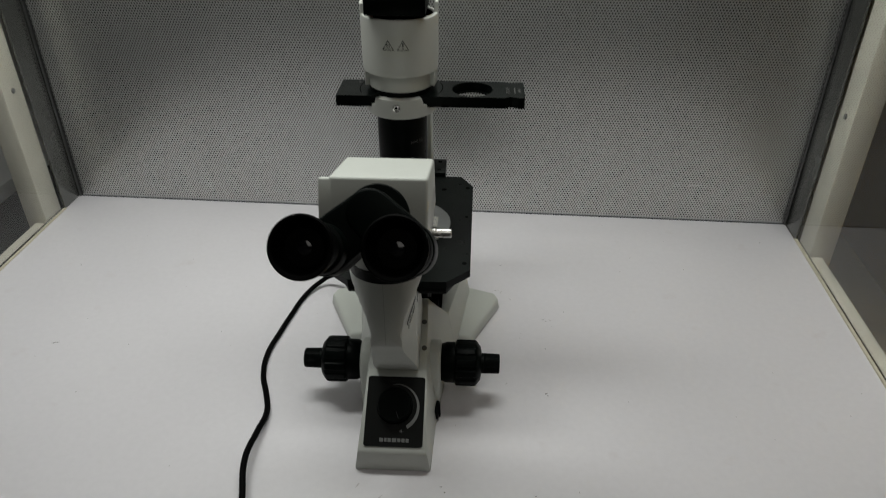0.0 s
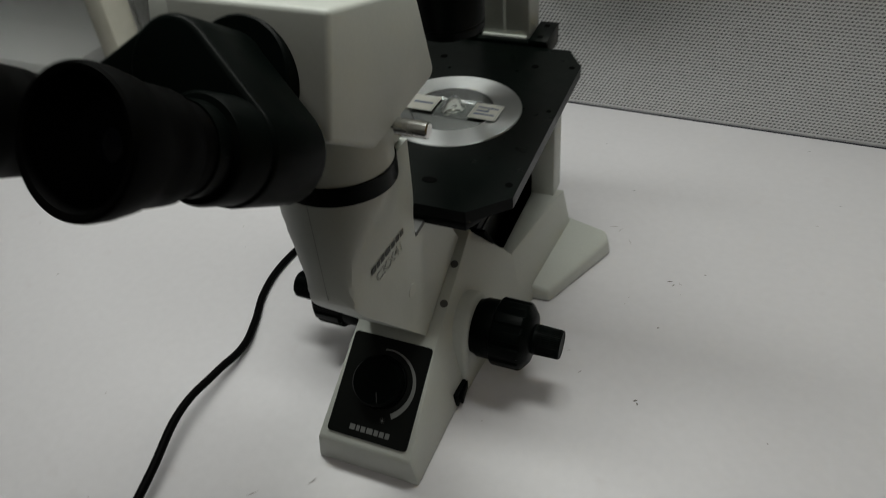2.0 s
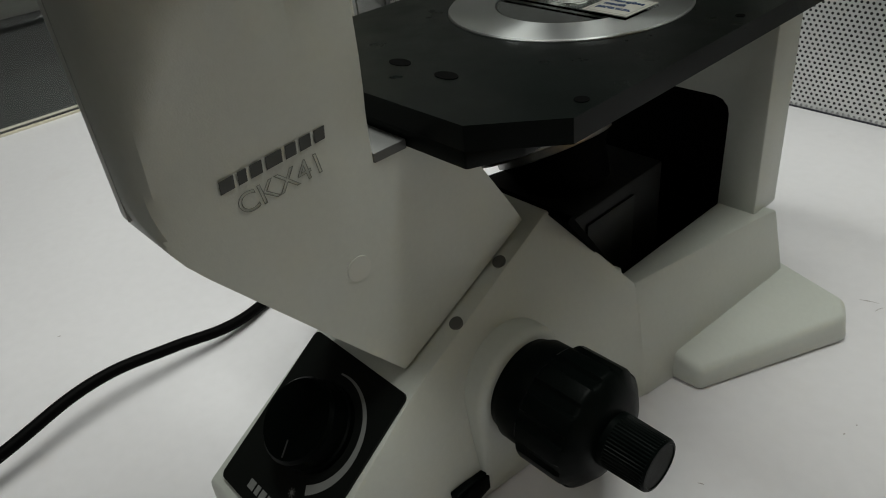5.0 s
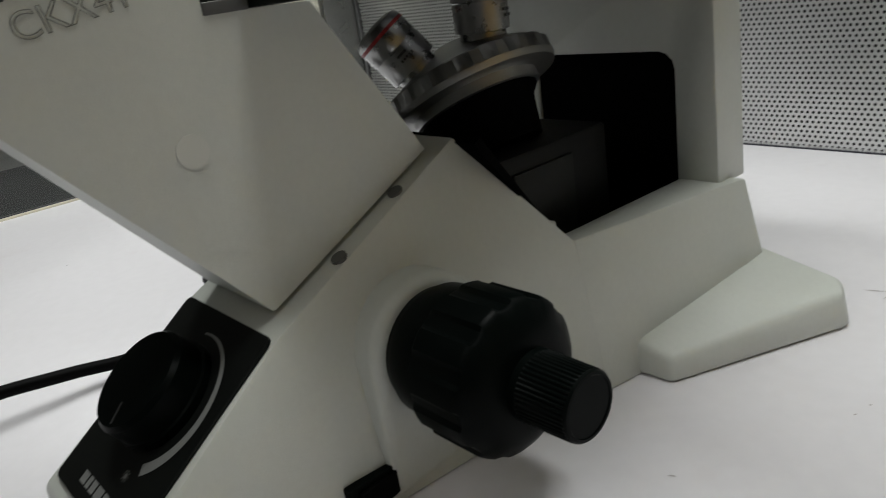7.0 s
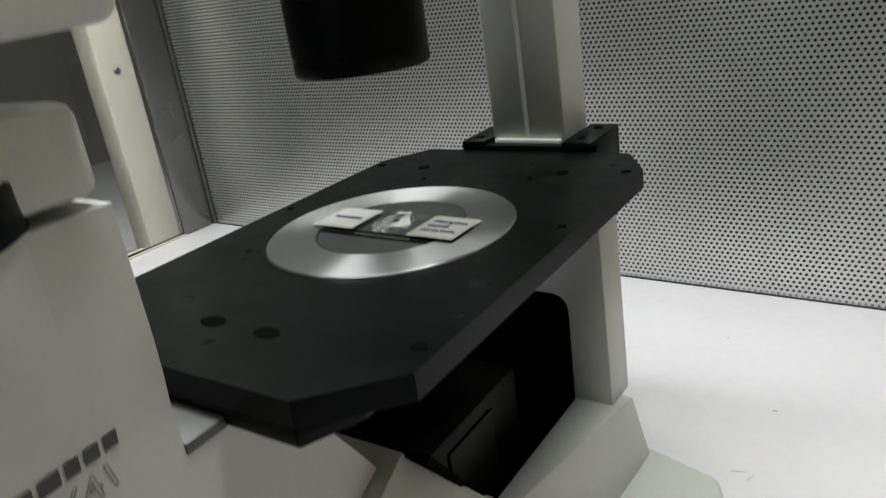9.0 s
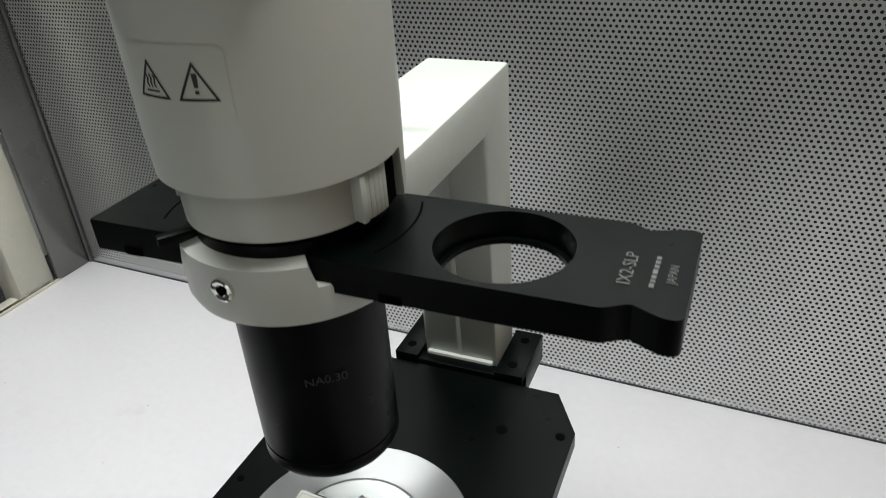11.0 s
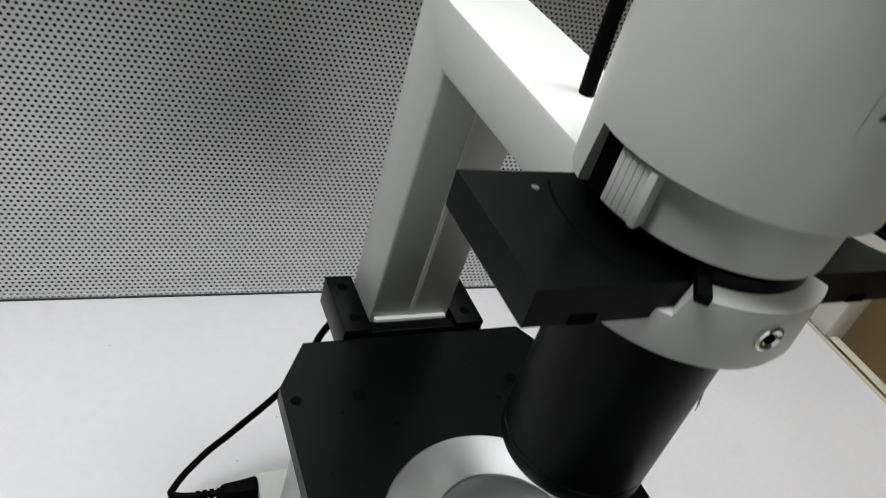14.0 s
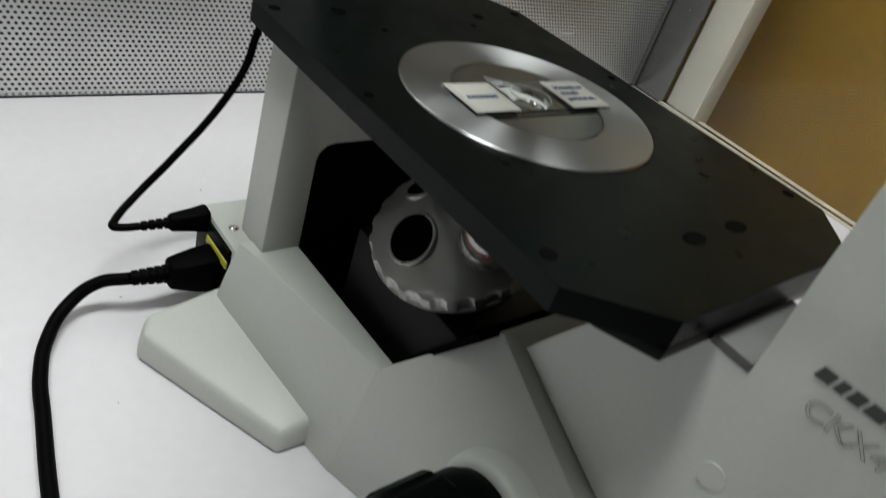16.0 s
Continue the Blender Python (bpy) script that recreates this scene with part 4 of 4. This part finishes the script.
def lamp_house():
    """Cylinder with skirts at the sides, standing lugs and an open top."""
    b = bmesh.new()
    n = 144
    ro, ri = 0.0412, 0.0375
    rows = []
    for i in range(n):
        a = 2 * math.pi * i / n
        c, s = math.cos(a), math.sin(a)
        # skirt hangs lower behind the grips; lugs stand up at both sides
        front_deg = math.degrees(math.atan2(-s, abs(c)))
        low = 0.3972 if front_deg > -13 else 0.3790
        side = abs(c)
        high = 0.4665 if (-0.12 if c > 0 else -0.36) < s < 0.30 else (0.4566 if s < 0 else 0.4540)
        taper = 0.985
        rows.append([(ro * taper * c, ro * taper * s, low), (ro * c, ro * s, 0.412), (ro * c, ro * s, high - 0.001), ((ro - 0.0010) * c, (ro - 0.0010) * s, high), ((ri + 0.0006) * c, (ri + 0.0006) * s, high), (ri * c, ri * s, high - 0.0012), (ri * c, ri * s, 0.415), (ri * 0.96 * c, ri * 0.96 * s, low)])
    vs = [[b.verts.new(p) for p in r] for r in rows]
    k = len(rows[0])
    for i in range(n):
        j = (i + 1) % n
        for q in range(k):
            p = (q + 1) % k
            b.faces.new((vs[i][q], vs[j][q], vs[j][p], vs[i][p]))
    moved(b, AX)
    return b


lamp = part("lamp_house", lamp_house(), LAMP_PAINT, scope, "off-white cylindrical lamp house with warning sticker", angle=30)
part("inner_sleeve", lathe([(0.0330, 0.3800), (0.0330, 0.4150)], 64, AX), CAVITY, lamp)
part("inner_sleeve", lathe([(0.0350, 0.4140), (0.0362, 0.4145), (0.0362, 0.4530), (0.0350, 0.4530), (0.0350, 0.4140)], 64, AX, cap=False), CAVITY, lamp)
plate = bmesh.new()
last = None
for i in range(11):
    a = radians(160 + 4 * i)
    cur = [plate.verts.new((r * math.cos(a), r * math.sin(a), z)) for r, z in ((0.0312, 0.4200), (0.0312, 0.4610), (0.0322, 0.4610), (0.0322, 0.4200))]
    if last:
        for q in range(4):
            plate.faces.new((last[q], cur[q], cur[(q + 1) % 4], last[(q + 1) % 4]))
    else:
        plate.faces.new(cur)
    last = cur
plate.faces.new(last)
part("heat_shield", moved(plate, AX), COPPER, lamp, "pinkish curved heat shield inside the lamp house")
bx0, bx1, by0, by1 = -0.0315, 0.0305, -0.0295, 0.0500
cap_lo = part("lamp_cap", box(bx0, bx1, by0, by1, 0.4610, 0.4792, 0.0012), PLASTIC, scope, "black box-shaped lamp socket cover")
part("cover_lid", box(bx0, bx1, by0, by1, 0.4798, 0.4890, 0.0012), LIT_PLASTIC, cap_lo, "black ribbed lid, coloured greyer for the light from above")
part("lid_seam", box(bx0 + 0.0016, bx1 - 0.0016, by0 + 0.0014, by1 - 0.001, 0.4785, 0.4802), SEAM, cap_lo)
zt = 0.4890
for y, w, off in ((-0.0185, 0.021, 0), (-0.0120, 0.024, 0), (-0.0055, 0.028, 0), (0.0215, 0.028, 0), (0.0280, 0.028, 0), (0.0365, 0.021, 0), (0.0430, 0.021, 0)):
    part("vent_rib", box(-0.0005 - w, -0.0005 + w, y - 0.0020, y + 0.0020, zt - 0.0014, zt + 0.0006, 0.0011, 3), RIB_PLASTIC, cap_lo)
# lid holes likewise: black discs coloured like the shade of a recess
for x, y in ((0.0255, 0.0365), (-0.0255, -0.0170)):
    part("corner_hole", lathe([(0.0027, -0.002), (0.0027, 0.0003)], 20, Matrix.Translation((x, y, zt))), CAVITY, cap_lo)
for x, y in ((-0.0005, -0.0185), (-0.0005, 0.0395)):
    part("small_hole", lathe([(0.0012, -0.001), (0.0012, 0.0016)], 14, Matrix.Translation((x, y, zt))), CAVITY, cap_lo)
# window and triangle: darker plastic stands in for the shade of shallow recesses
part("recess_dark_window", box(-0.006, 0.0165, 0.0035, 0.0140, zt - 0.0003, zt + 0.0003, 0.0001), PLASTIC, cap_lo)
tri = prism([(-0.0205, 0.0135), (-0.0095, 0.0135), (-0.0150, 0.0055)], zt - 0.0003, zt + 0.0003)
part("recess_dark_triangle", tri, PLASTIC, cap_lo)
part("cap_slot", box(-0.022, 0.022, 0.0475, 0.0487, zt - 0.0003, zt + 0.0003), CAVITY, cap_lo)
part("side_knob", lathe([(0.0036, 0), (0.0036, 0.002), (0.003, 0.0026)], 28, axis_to((bx0, 0.020, 0.470), (-1, 0, 0))), CAVITY, cap_lo)


def warning_sign(x, z, kind):
    b = bmesh.new()
    size = 0.0125
    hgt = size * 0.866
    tri_o = [(-size / 2, 0), (size / 2, 0), (0, hgt)]
    g = Vector((0, hgt / 3))
    tri_i = [tuple(g + (Vector(p) - g) * 0.80) for p in tri_o]
    R = 0.0412
    strips = []
    for i in range(3):
        j = (i + 1) % 3
        strips.append([tri_o[i], tri_o[j], tri_i[j], tri_i[i]])
    if kind == "mark":
        strips.append([(-0.0006, 0.0038), (0.0006, 0.0038), (0.0008, 0.0076), (-0.0008, 0.0076)])
        strips.append([(-0.0006, 0.0020), (0.0006, 0.0020), (0.0006, 0.0030), (-0.0006, 0.0030)])
    else:
        for q in (-0.0014, 0.0, 0.0014):
            for h0 in (0.0030, 0.0042, 0.0054):
                w = 0.0003 * (1 if h0 != 0.0042 else -1)
                strips.append([(q - 0.0003 + w, h0), (q + 0.0003 + w, h0), (q + 0.0003 - w, h0 + 0.0013), (q - 0.0003 - w, h0 + 0.0013)])
        strips.append([(-0.0026, 0.0018), (0.0026, 0.0018), (0.0026, 0.0023), (-0.0026, 0.0023)])
    for quad in strips:
        # cut each strip along x so that it follows the curved wall
        nseg = 6
        a0, a1, c1, c0 = [Vector(p) for p in quad]
        prev = None
        for i in range(nseg + 1):
            t = i / nseg
            lo, hi = a0.lerp(a1, t), c0.lerp(c1, t)
            cur = []
            for p in (lo, hi):
                ang = (x + p.x) / R
                cur.append(b.verts.new(((R + 0.0004) * math.sin(ang), AY - (R + 0.0004) * math.cos(ang), z + p.y)))
            if prev:
                b.faces.new((prev[0], cur[0], cur[1], prev[1]))
            prev = cur
    return b


def sticker(x0, x1, z0, z1, out):
    b = bmesh.new()
    R = 0.0412 + out
    n = 16
    prev = None
    for i in range(n + 1):
        x = x0 + (x1 - x0) * i / n
        e = 0.0016 * max(0.0, 1 - min(i, n - i) / 1.0)
        a = x / 0.0412
        cur = [b.verts.new((R * math.sin(a), AY - R * math.cos(a), z)) for z in (z0 + e, z1 - e)]
        if prev:
            b.faces.new((prev[0], cur[0], cur[1], prev[1]))
        prev = cur
    return b


stk = part("warning_sticker", sticker(-0.0165, 0.0165, 0.4195, 0.4415, 0.00022), STICKER, lamp, "matt warning sticker")
part("warning_sign", warning_sign(-0.0080, 0.4265, "heat"), BLACK_INK, stk, "black hot surface warning triangle", smooth=False)
part("warning_sign", warning_sign(0.0072, 0.4265, "mark"), BLACK_INK, stk, "black exclamation warning triangle", smooth=False)

# nosepiece with two objectives under the stage
ND = Vector((-1.0, 0.06, 0)).normalized()
TILT = radians(28)
NAX = (ND * math.sin(TILT) + Vector((0, 0, 1)) * math.cos(TILT)).normalized()
NC = Vector((0, AY, 0.1545)) - (Vector((0, 0, 1)) * math.sin(TILT) - ND * math.cos(TILT)) * 0.0235 - NAX * 0.0137
nm = axis_to(NC, NAX)
carrier = part("nosepiece_carrier", box(-0.036, 0.028, -0.026, 0.058, 0.018, 0.106, 0.002), CARRIER, scope, "flat black nosepiece carrier")
part("carrier_plate", box(0.0282, 0.0295, -0.010, 0.030, 0.055, 0.098, 0.0006), CARRIER_PLATE, carrier)
part("turret_seat", lathe([(0.022, -0.034), (0.026, -0.016), (0.0295, -0.012), (0.0295, -0.009)], 56, nm), CAVITY, carrier)
turret = part("nosepiece", ribbed([(0.0395, -0.0060, 0), (0.0414, -0.0055, 0), (0.0422, -0.0035, 0), (0.0424, -0.0026, 0), (0.0424, -0.0022, 1), (0.0422, 0.0036, 1), (0.0412, 0.0046, 0.5), (0.0392, 0.0052, 0), (0.0370, 0.0066, 0), (0.0110, 0.0204, 0), (0.0085, 0.0208, 0)], 22, 0.0011, nm, 8, 0.5), TURRET, scope, "satin metal rotating nosepiece with scalloped rim")
part("turret_band", lathe([(0.0300, -0.0110), (0.0315, -0.0105), (0.0315, -0.0055)], 64, nm), TURRET, turret)


def port_axis(angle):
    """Where an objective port sits and which way it faces."""
    side = NAX.cross(ND).normalized()
    inward = NAX.cross(side).normalized()  # in the turret plane, away from the lean
    d = inward * math.cos(angle) + side * math.sin(angle)
    n = (NAX * math.cos(TILT) + d * math.sin(TILT)).normalized()
    return NC + d * 0.0235 + NAX * 0.0137, n


def objective(origin, n, red):
    m = axis_to(origin, n)
    body = part("objective", lathe([(0.0105, -0.002), (0.0105, 0.002), (0.0128, 0.0024), (0.0128, 0.0130), (0.0126, 0.0134), (0.0126, 0.0142), (0.0128, 0.0146), (0.0128, 0.0240), (0.0118, 0.0262), (0.0085, 0.0275), (0.0060, 0.0278)] if red else [(0.0105, -0.002), (0.0105, 0.002), (0.0124, 0.0024), (0.0124, 0.0150), (0.0128, 0.0154), (0.0128, 0.0230), (0.0124, 0.0234)], 56, m), SATIN, turret, "satin steel objective with engraved dark marks")
    if red:
        part("color_ring", lathe([(0.01295, 0.0215), (0.01295, 0.0231)], 56, m, cap=False), RED_RING, body, "thin red ring")
        part("front_lens", lathe([(0.0058, 0.0272), (0.004, 0.0280), (0.001, 0.0282)], 28, m), LENS_GLASS, body)
    else:
        part("black_collar", lathe([(0.0124, 0.0228), (0.0124, 0.0330), (0.0080, 0.0350), (0.0070, 0.0400)], 48, m), ANODISED, body, "black front collar")
        part("front_ring", lathe([(0.0072, 0.0380), (0.0072, 0.0412), (0.0050, 0.0420), (0.0042, 0.0412)], 40, m), CHROME, body, "chromed front ring")
    marks = bmesh.new()
    for row, (h, w) in enumerate(((0.0080, 0.75), (0.0105, 0.5))):
        for i in range(5):
            for q in (0.0, 3.3):
                a = q + i * 0.16 * w
                mm = m @ Matrix.Rotation(a, 4, "Z")
                marks = merge(marks, moved(box(0.01265, 0.01285, -0.00045, 0.00045, h - 0.0006, h + 0.0006), mm))
    tagged(part("engraving", marks, DARK_INK if not red else BLACK_INK, body, "", smooth=False), "engraved markings as plain bars", kind="stuff")


BACK = max((0.0, math.pi), key=lambda a: port_axis(a)[0].x)
objective(*port_axis(BACK), False)
FRONT = min((math.pi / 2, -math.pi / 2), key=lambda a: port_axis(a)[0].y)
objective(*port_axis(FRONT), True)
for ang in (math.pi - BACK, -FRONT):
    o, n = port_axis(ang)
    pm = axis_to(o, n)
    part("port_rim", lathe([(0.0128, -0.002), (0.0128, 0.0003), (0.0122, 0.0008), (0.0112, 0.0008)], 48, pm, cap=False), SATIN, turret)
    part("empty_port", lathe([(0.0113, -0.003), (0.0113, 0.0006)], 40, pm), CAVITY, turret, "open objective port")

# rear sockets
sock = part("socket_plate", box(-0.0690, -0.0668, 0.124, 0.168, 0.008, 0.046, 0.0006), PLASTIC, base, "black side socket plate")
part("socket_rim", box(-0.0702, -0.0672, 0.1245, 0.152, 0.0335, 0.0385, 0.0004), BRASS, sock, "yellow edge of the socket")
part("rear_screw", lathe([(0.003, 0), (0.003, 0.0008), (0.002, 0.0016)], 20, Matrix.Translation((-0.059, 0.141, 0.049))), CHROME, base, "small chromed screw")

# ---- specimen slide on the stage ----
def specimen_slide():
    t = thing("specimen_slide", "glass specimen slide with two paper labels lying on the stage ring", "microscope slide")
    m = Matrix.Translation((0.0005, 0.0135, ST + 0.0011)) @ Matrix.Rotation(radians(-1.5), 4, "Z")
    part("glass", moved(box(-0.0395, 0.0395, -0.0127, 0.0127, 0.0, 0.0010, 0.0001, 1), m), SLIP, t, "clear glass slip", smooth=False).visible_shadow = False
    for x in (-0.0272, 0.0272):
        lab = part("paper_label", moved(box(x - 0.0118, x + 0.0118, -0.0118, 0.0118, 0.0011, 0.00125), m), PAPER, t, "white square paper label with a thin printed frame", smooth=False)
        fr = bmesh.new()
        for a in (box(x - 0.0106, x + 0.0106, 0.0101, 0.0106, 0.00126, 0.0013), box(x - 0.0106, x + 0.0106, -0.0106, -0.0101, 0.00126, 0.0013), box(x - 0.0106, x - 0.0101, -0.0101, 0.0101, 0.00126, 0.0013), box(x + 0.0101, x + 0.0106, -0.0101, 0.0101, 0.00126, 0.0013)):
            fr = merge(fr, a)
        part("printed_frame", moved(fr, m), FRAME_INK, lab, smooth=False)
        if x < 0:
            word_bars(0.0165, 0.0026, 7, m @ Matrix.Translation((x, 0, 0.0014)), BLUE_INK, lab, label="blue maker's name as plain blocks")
        else:
            for txt, dy in (("Honeybee", 0.0055), ("mouth", 0.0005), ("parts.w.m.", -0.0045)):
                lettering(txt, 0.0042, m @ Matrix.Translation((x - 0.0085, dy, 0.0014)), BLUE_INK, lab, align="LEFT", bold=0.00012)
    part("cover_slip", moved(lathe([(0.0092, 0.0011), (0.0092, 0.0013)], 48), m), SLIP, t, "round cover slip").visible_shadow = False
    spec = bmesh.new()
    for i in range(14):
        a = random.uniform(0, 2 * math.pi)
        rr = random.uniform(0.0003, 0.0020)
        c = Vector((rr * math.cos(a), rr * math.sin(a) * 0.8 + 0.001, 0))
        w, l = random.uniform(0.0002, 0.0004), random.uniform(0.0004, 0.0014)
        spec = merge(spec, moved(box(-w, w, -l, l, 0.00132, 0.00140), m @ Matrix.Translation(c) @ Matrix.Rotation(a + random.uniform(-0.5, 0.5), 4, "Z")))
    part("specimen", spec, DIM_STEEL, t, "small dark specimen with spread limbs", smooth=False)
    sealr = lathe([(0.0090, 0.00132), (0.0092, 0.00132), (0.0092, 0.0014), (0.0090, 0.0014), (0.0090, 0.00132)], 48, m, cap=False)
    part("sealing_ring", sealr, SEAL_GLARE_WHITE, t, "pale sealing ring")


specimen_slide()


# ---- cables ----
def plug(parent, origin, direction, w, h, length, ribs):
    m = axis_to(origin, direction)
    shell = box(-w, w, -h, h, 0.0, length)
    bmesh.ops.bisect_plane(shell, geom=shell.verts[:] + shell.edges[:] + shell.faces[:], plane_co=(0, 0, length * 0.45), plane_no=(0, 0, 1))
    for v in shell.verts:
        if v.co.z > length * 0.9:
            v.co.x *= 0.66
            v.co.y *= 0.60
    bevel(shell, 0.0026, 3, 8)
    body = part("plug", moved(shell, m), RUBBER, parent, "moulded black plug")
    r = min(w, h) * 0.58
    prof = [(r, 0)]
    for i in range(ribs):
        z = i * 0.0042
        prof += [(r * (1 - 0.05 * i), z), (r * (1 - 0.05 * i), z + 0.0026), (r * 0.66, z + 0.0028), (r * 0.66, z + 0.0040)]
    part("strain_relief", lathe(prof, 24, m @ Matrix.Translation((0, 0, length - 0.001))), RUBBER, body, "ribbed strain relief")
    return m @ Vector((0, 0, length + ribs * 0.0042 - 0.001))


mains = thing("power_cord", "thick black mains cord with plug lying on the bench", "power cord")
e = plug(mains, (-0.0690, 0.1390, 0.0235), (-1.0, 0.06, 0.02), 0.0095, 0.0125, 0.028, 5)
tube([tuple(e), (-0.132, 0.148, 0.0200), (-0.148, 0.145, 0.0110), (-0.162, 0.129, 0.0056), (-0.171, 0.106, 0.0037), (-0.176, 0.080, 0.0036), (-0.184, 0.035, 0.0036), (-0.191, -0.020, 0.0036), (-0.186, -0.060, 0.0036), (-0.172, -0.098, 0.0042),
      (-0.163, -0.130, 0.0075), (-0.164, -0.168, 0.0140), (-0.165, -0.213, 0.0190), (-0.153, -0.268, 0.0160), (-0.142, -0.322, 0.0100), (-0.126, -0.362, 0.0050), (-0.121, -0.386, -0.0120), (-0.120, -0.393, -0.20)], 0.0036, "cord", RUBBER, mains)
lead = thing("lamp_lead", "thin black lamp lead plugged into the microscope's back", "cable")
e = plug(lead, (-0.0665, 0.1590, 0.0455), (-1.0, 0.07, -0.03), 0.0058, 0.0075, 0.024, 4)
tube([tuple(e), (-0.1150, 0.1642, 0.0434), (-0.1188, 0.1662, 0.0436), (-0.1170, 0.1700, 0.0440), (-0.0985, 0.187, 0.0490), (-0.080, 0.190, 0.067), (-0.052, 0.191, 0.102), (-0.039, 0.191, 0.127), (-0.033, 0.192, 0.150), (-0.020, 0.193, 0.172), (-0.008, 0.192, 0.200), (0.0, 0.190, 0.235), (0.0, 0.180, 0.245)], 0.0023, "cord", RUBBER, lead)
tube([(0.0, 0.048, 0.470), (0.0, 0.066, 0.466), (0.0, 0.080, 0.445), (0.0, 0.083, 0.415), (0.0, 0.080, 0.374)], 0.0030, "lamp_cable", RUBBER, scope, "short black cable loop behind the lamp house")


# ---- scuffs on the bench ----
def scuffs(marks, extra):
    b = bmesh.new()

    def dash(x, y, length, width, ang):
        m = Matrix.Translation((x, y, 0.0003)) @ Matrix.Rotation(ang, 4, "Z")
        n = 5
        prev = None
        bend = random.uniform(-0.25, 0.25)
        for i in range(n + 1):
            t = i / n - 0.5
            w = width * (1 - abs(2 * t) ** 2 * 0.8) * random.uniform(0.6, 1.2)
            cur = [b.verts.new(m @ Vector((t * length, bend * length * t * t + s * w / 2, 0))) for s in (-1, 1)]
            if prev:
                b.faces.new((prev[0], cur[0], cur[1], prev[1]))
            prev = cur

    for x, y, l, w, a in marks:
        dash(x, y, l, w, a)
    for i in range(extra):
        dash(random.uniform(-0.6, 0.6), random.uniform(-0.33, 0.36), random.uniform(0.0008, 0.003), random.uniform(0.0005, 0.0012), random.uniform(0, 3.1))
    return b


DARK = ((0.182, -0.073, 0.004, 0.002, 0.6), (0.184, -0.076, 0.003, 0.0012, 2.0), (-0.494, -0.006, 0.011, 0.0013, 0.3), (0.188, 0.080, 0.005, 0.0012, 0.3), (0.192, 0.076, 0.004, 0.0009, 1.4), (0.187, 0.015, 0.0024, 0.0016, 0.2),
         (0.129, 0.219, 0.004, 0.0009, 0.1), (0.060, -0.233, 0.0022, 0.0016, 0.0), (0.160, -0.233, 0.0022, 0.0016, 0.5), (0.569, 0.309, 0.0045, 0.0012, 1.5), (-0.27, 0.03, 0.0016, 0.0012, 0))
FAINT = ((0.121, 0.149, 0.011, 0.0009, 0.3), (0.128, 0.145, 0.007, 0.0007, 1.2), (0.141, 0.128, 0.009, 0.0007, 2.1), (0.198, 0.079, 0.005, 0.0007, 2.3), (0.132, -0.057, 0.004, 0.0012, 1.0), (0.117, -0.036, 0.003, 0.0010, 0.4),
         (-0.038, -0.261, 0.011, 0.0012, 1.0), (-0.037, -0.228, 0.008, 0.0009, 1.1), (-0.010, -0.242, 0.007, 0.0009, 1.0), (-0.076, -0.253, 0.010, 0.0011, 0.8))
tagged(part("bench_specks", scuffs(DARK, 30), SCUFF, None, "", smooth=False), "scattered dark specks on the bench", "specks", kind="stuff")
tagged(part("bench_scuffs", scuffs(FAINT, 26), FAINT_SCUFF, None, "", smooth=False), "faint short scratches on the white bench", "scuffs", kind="stuff")
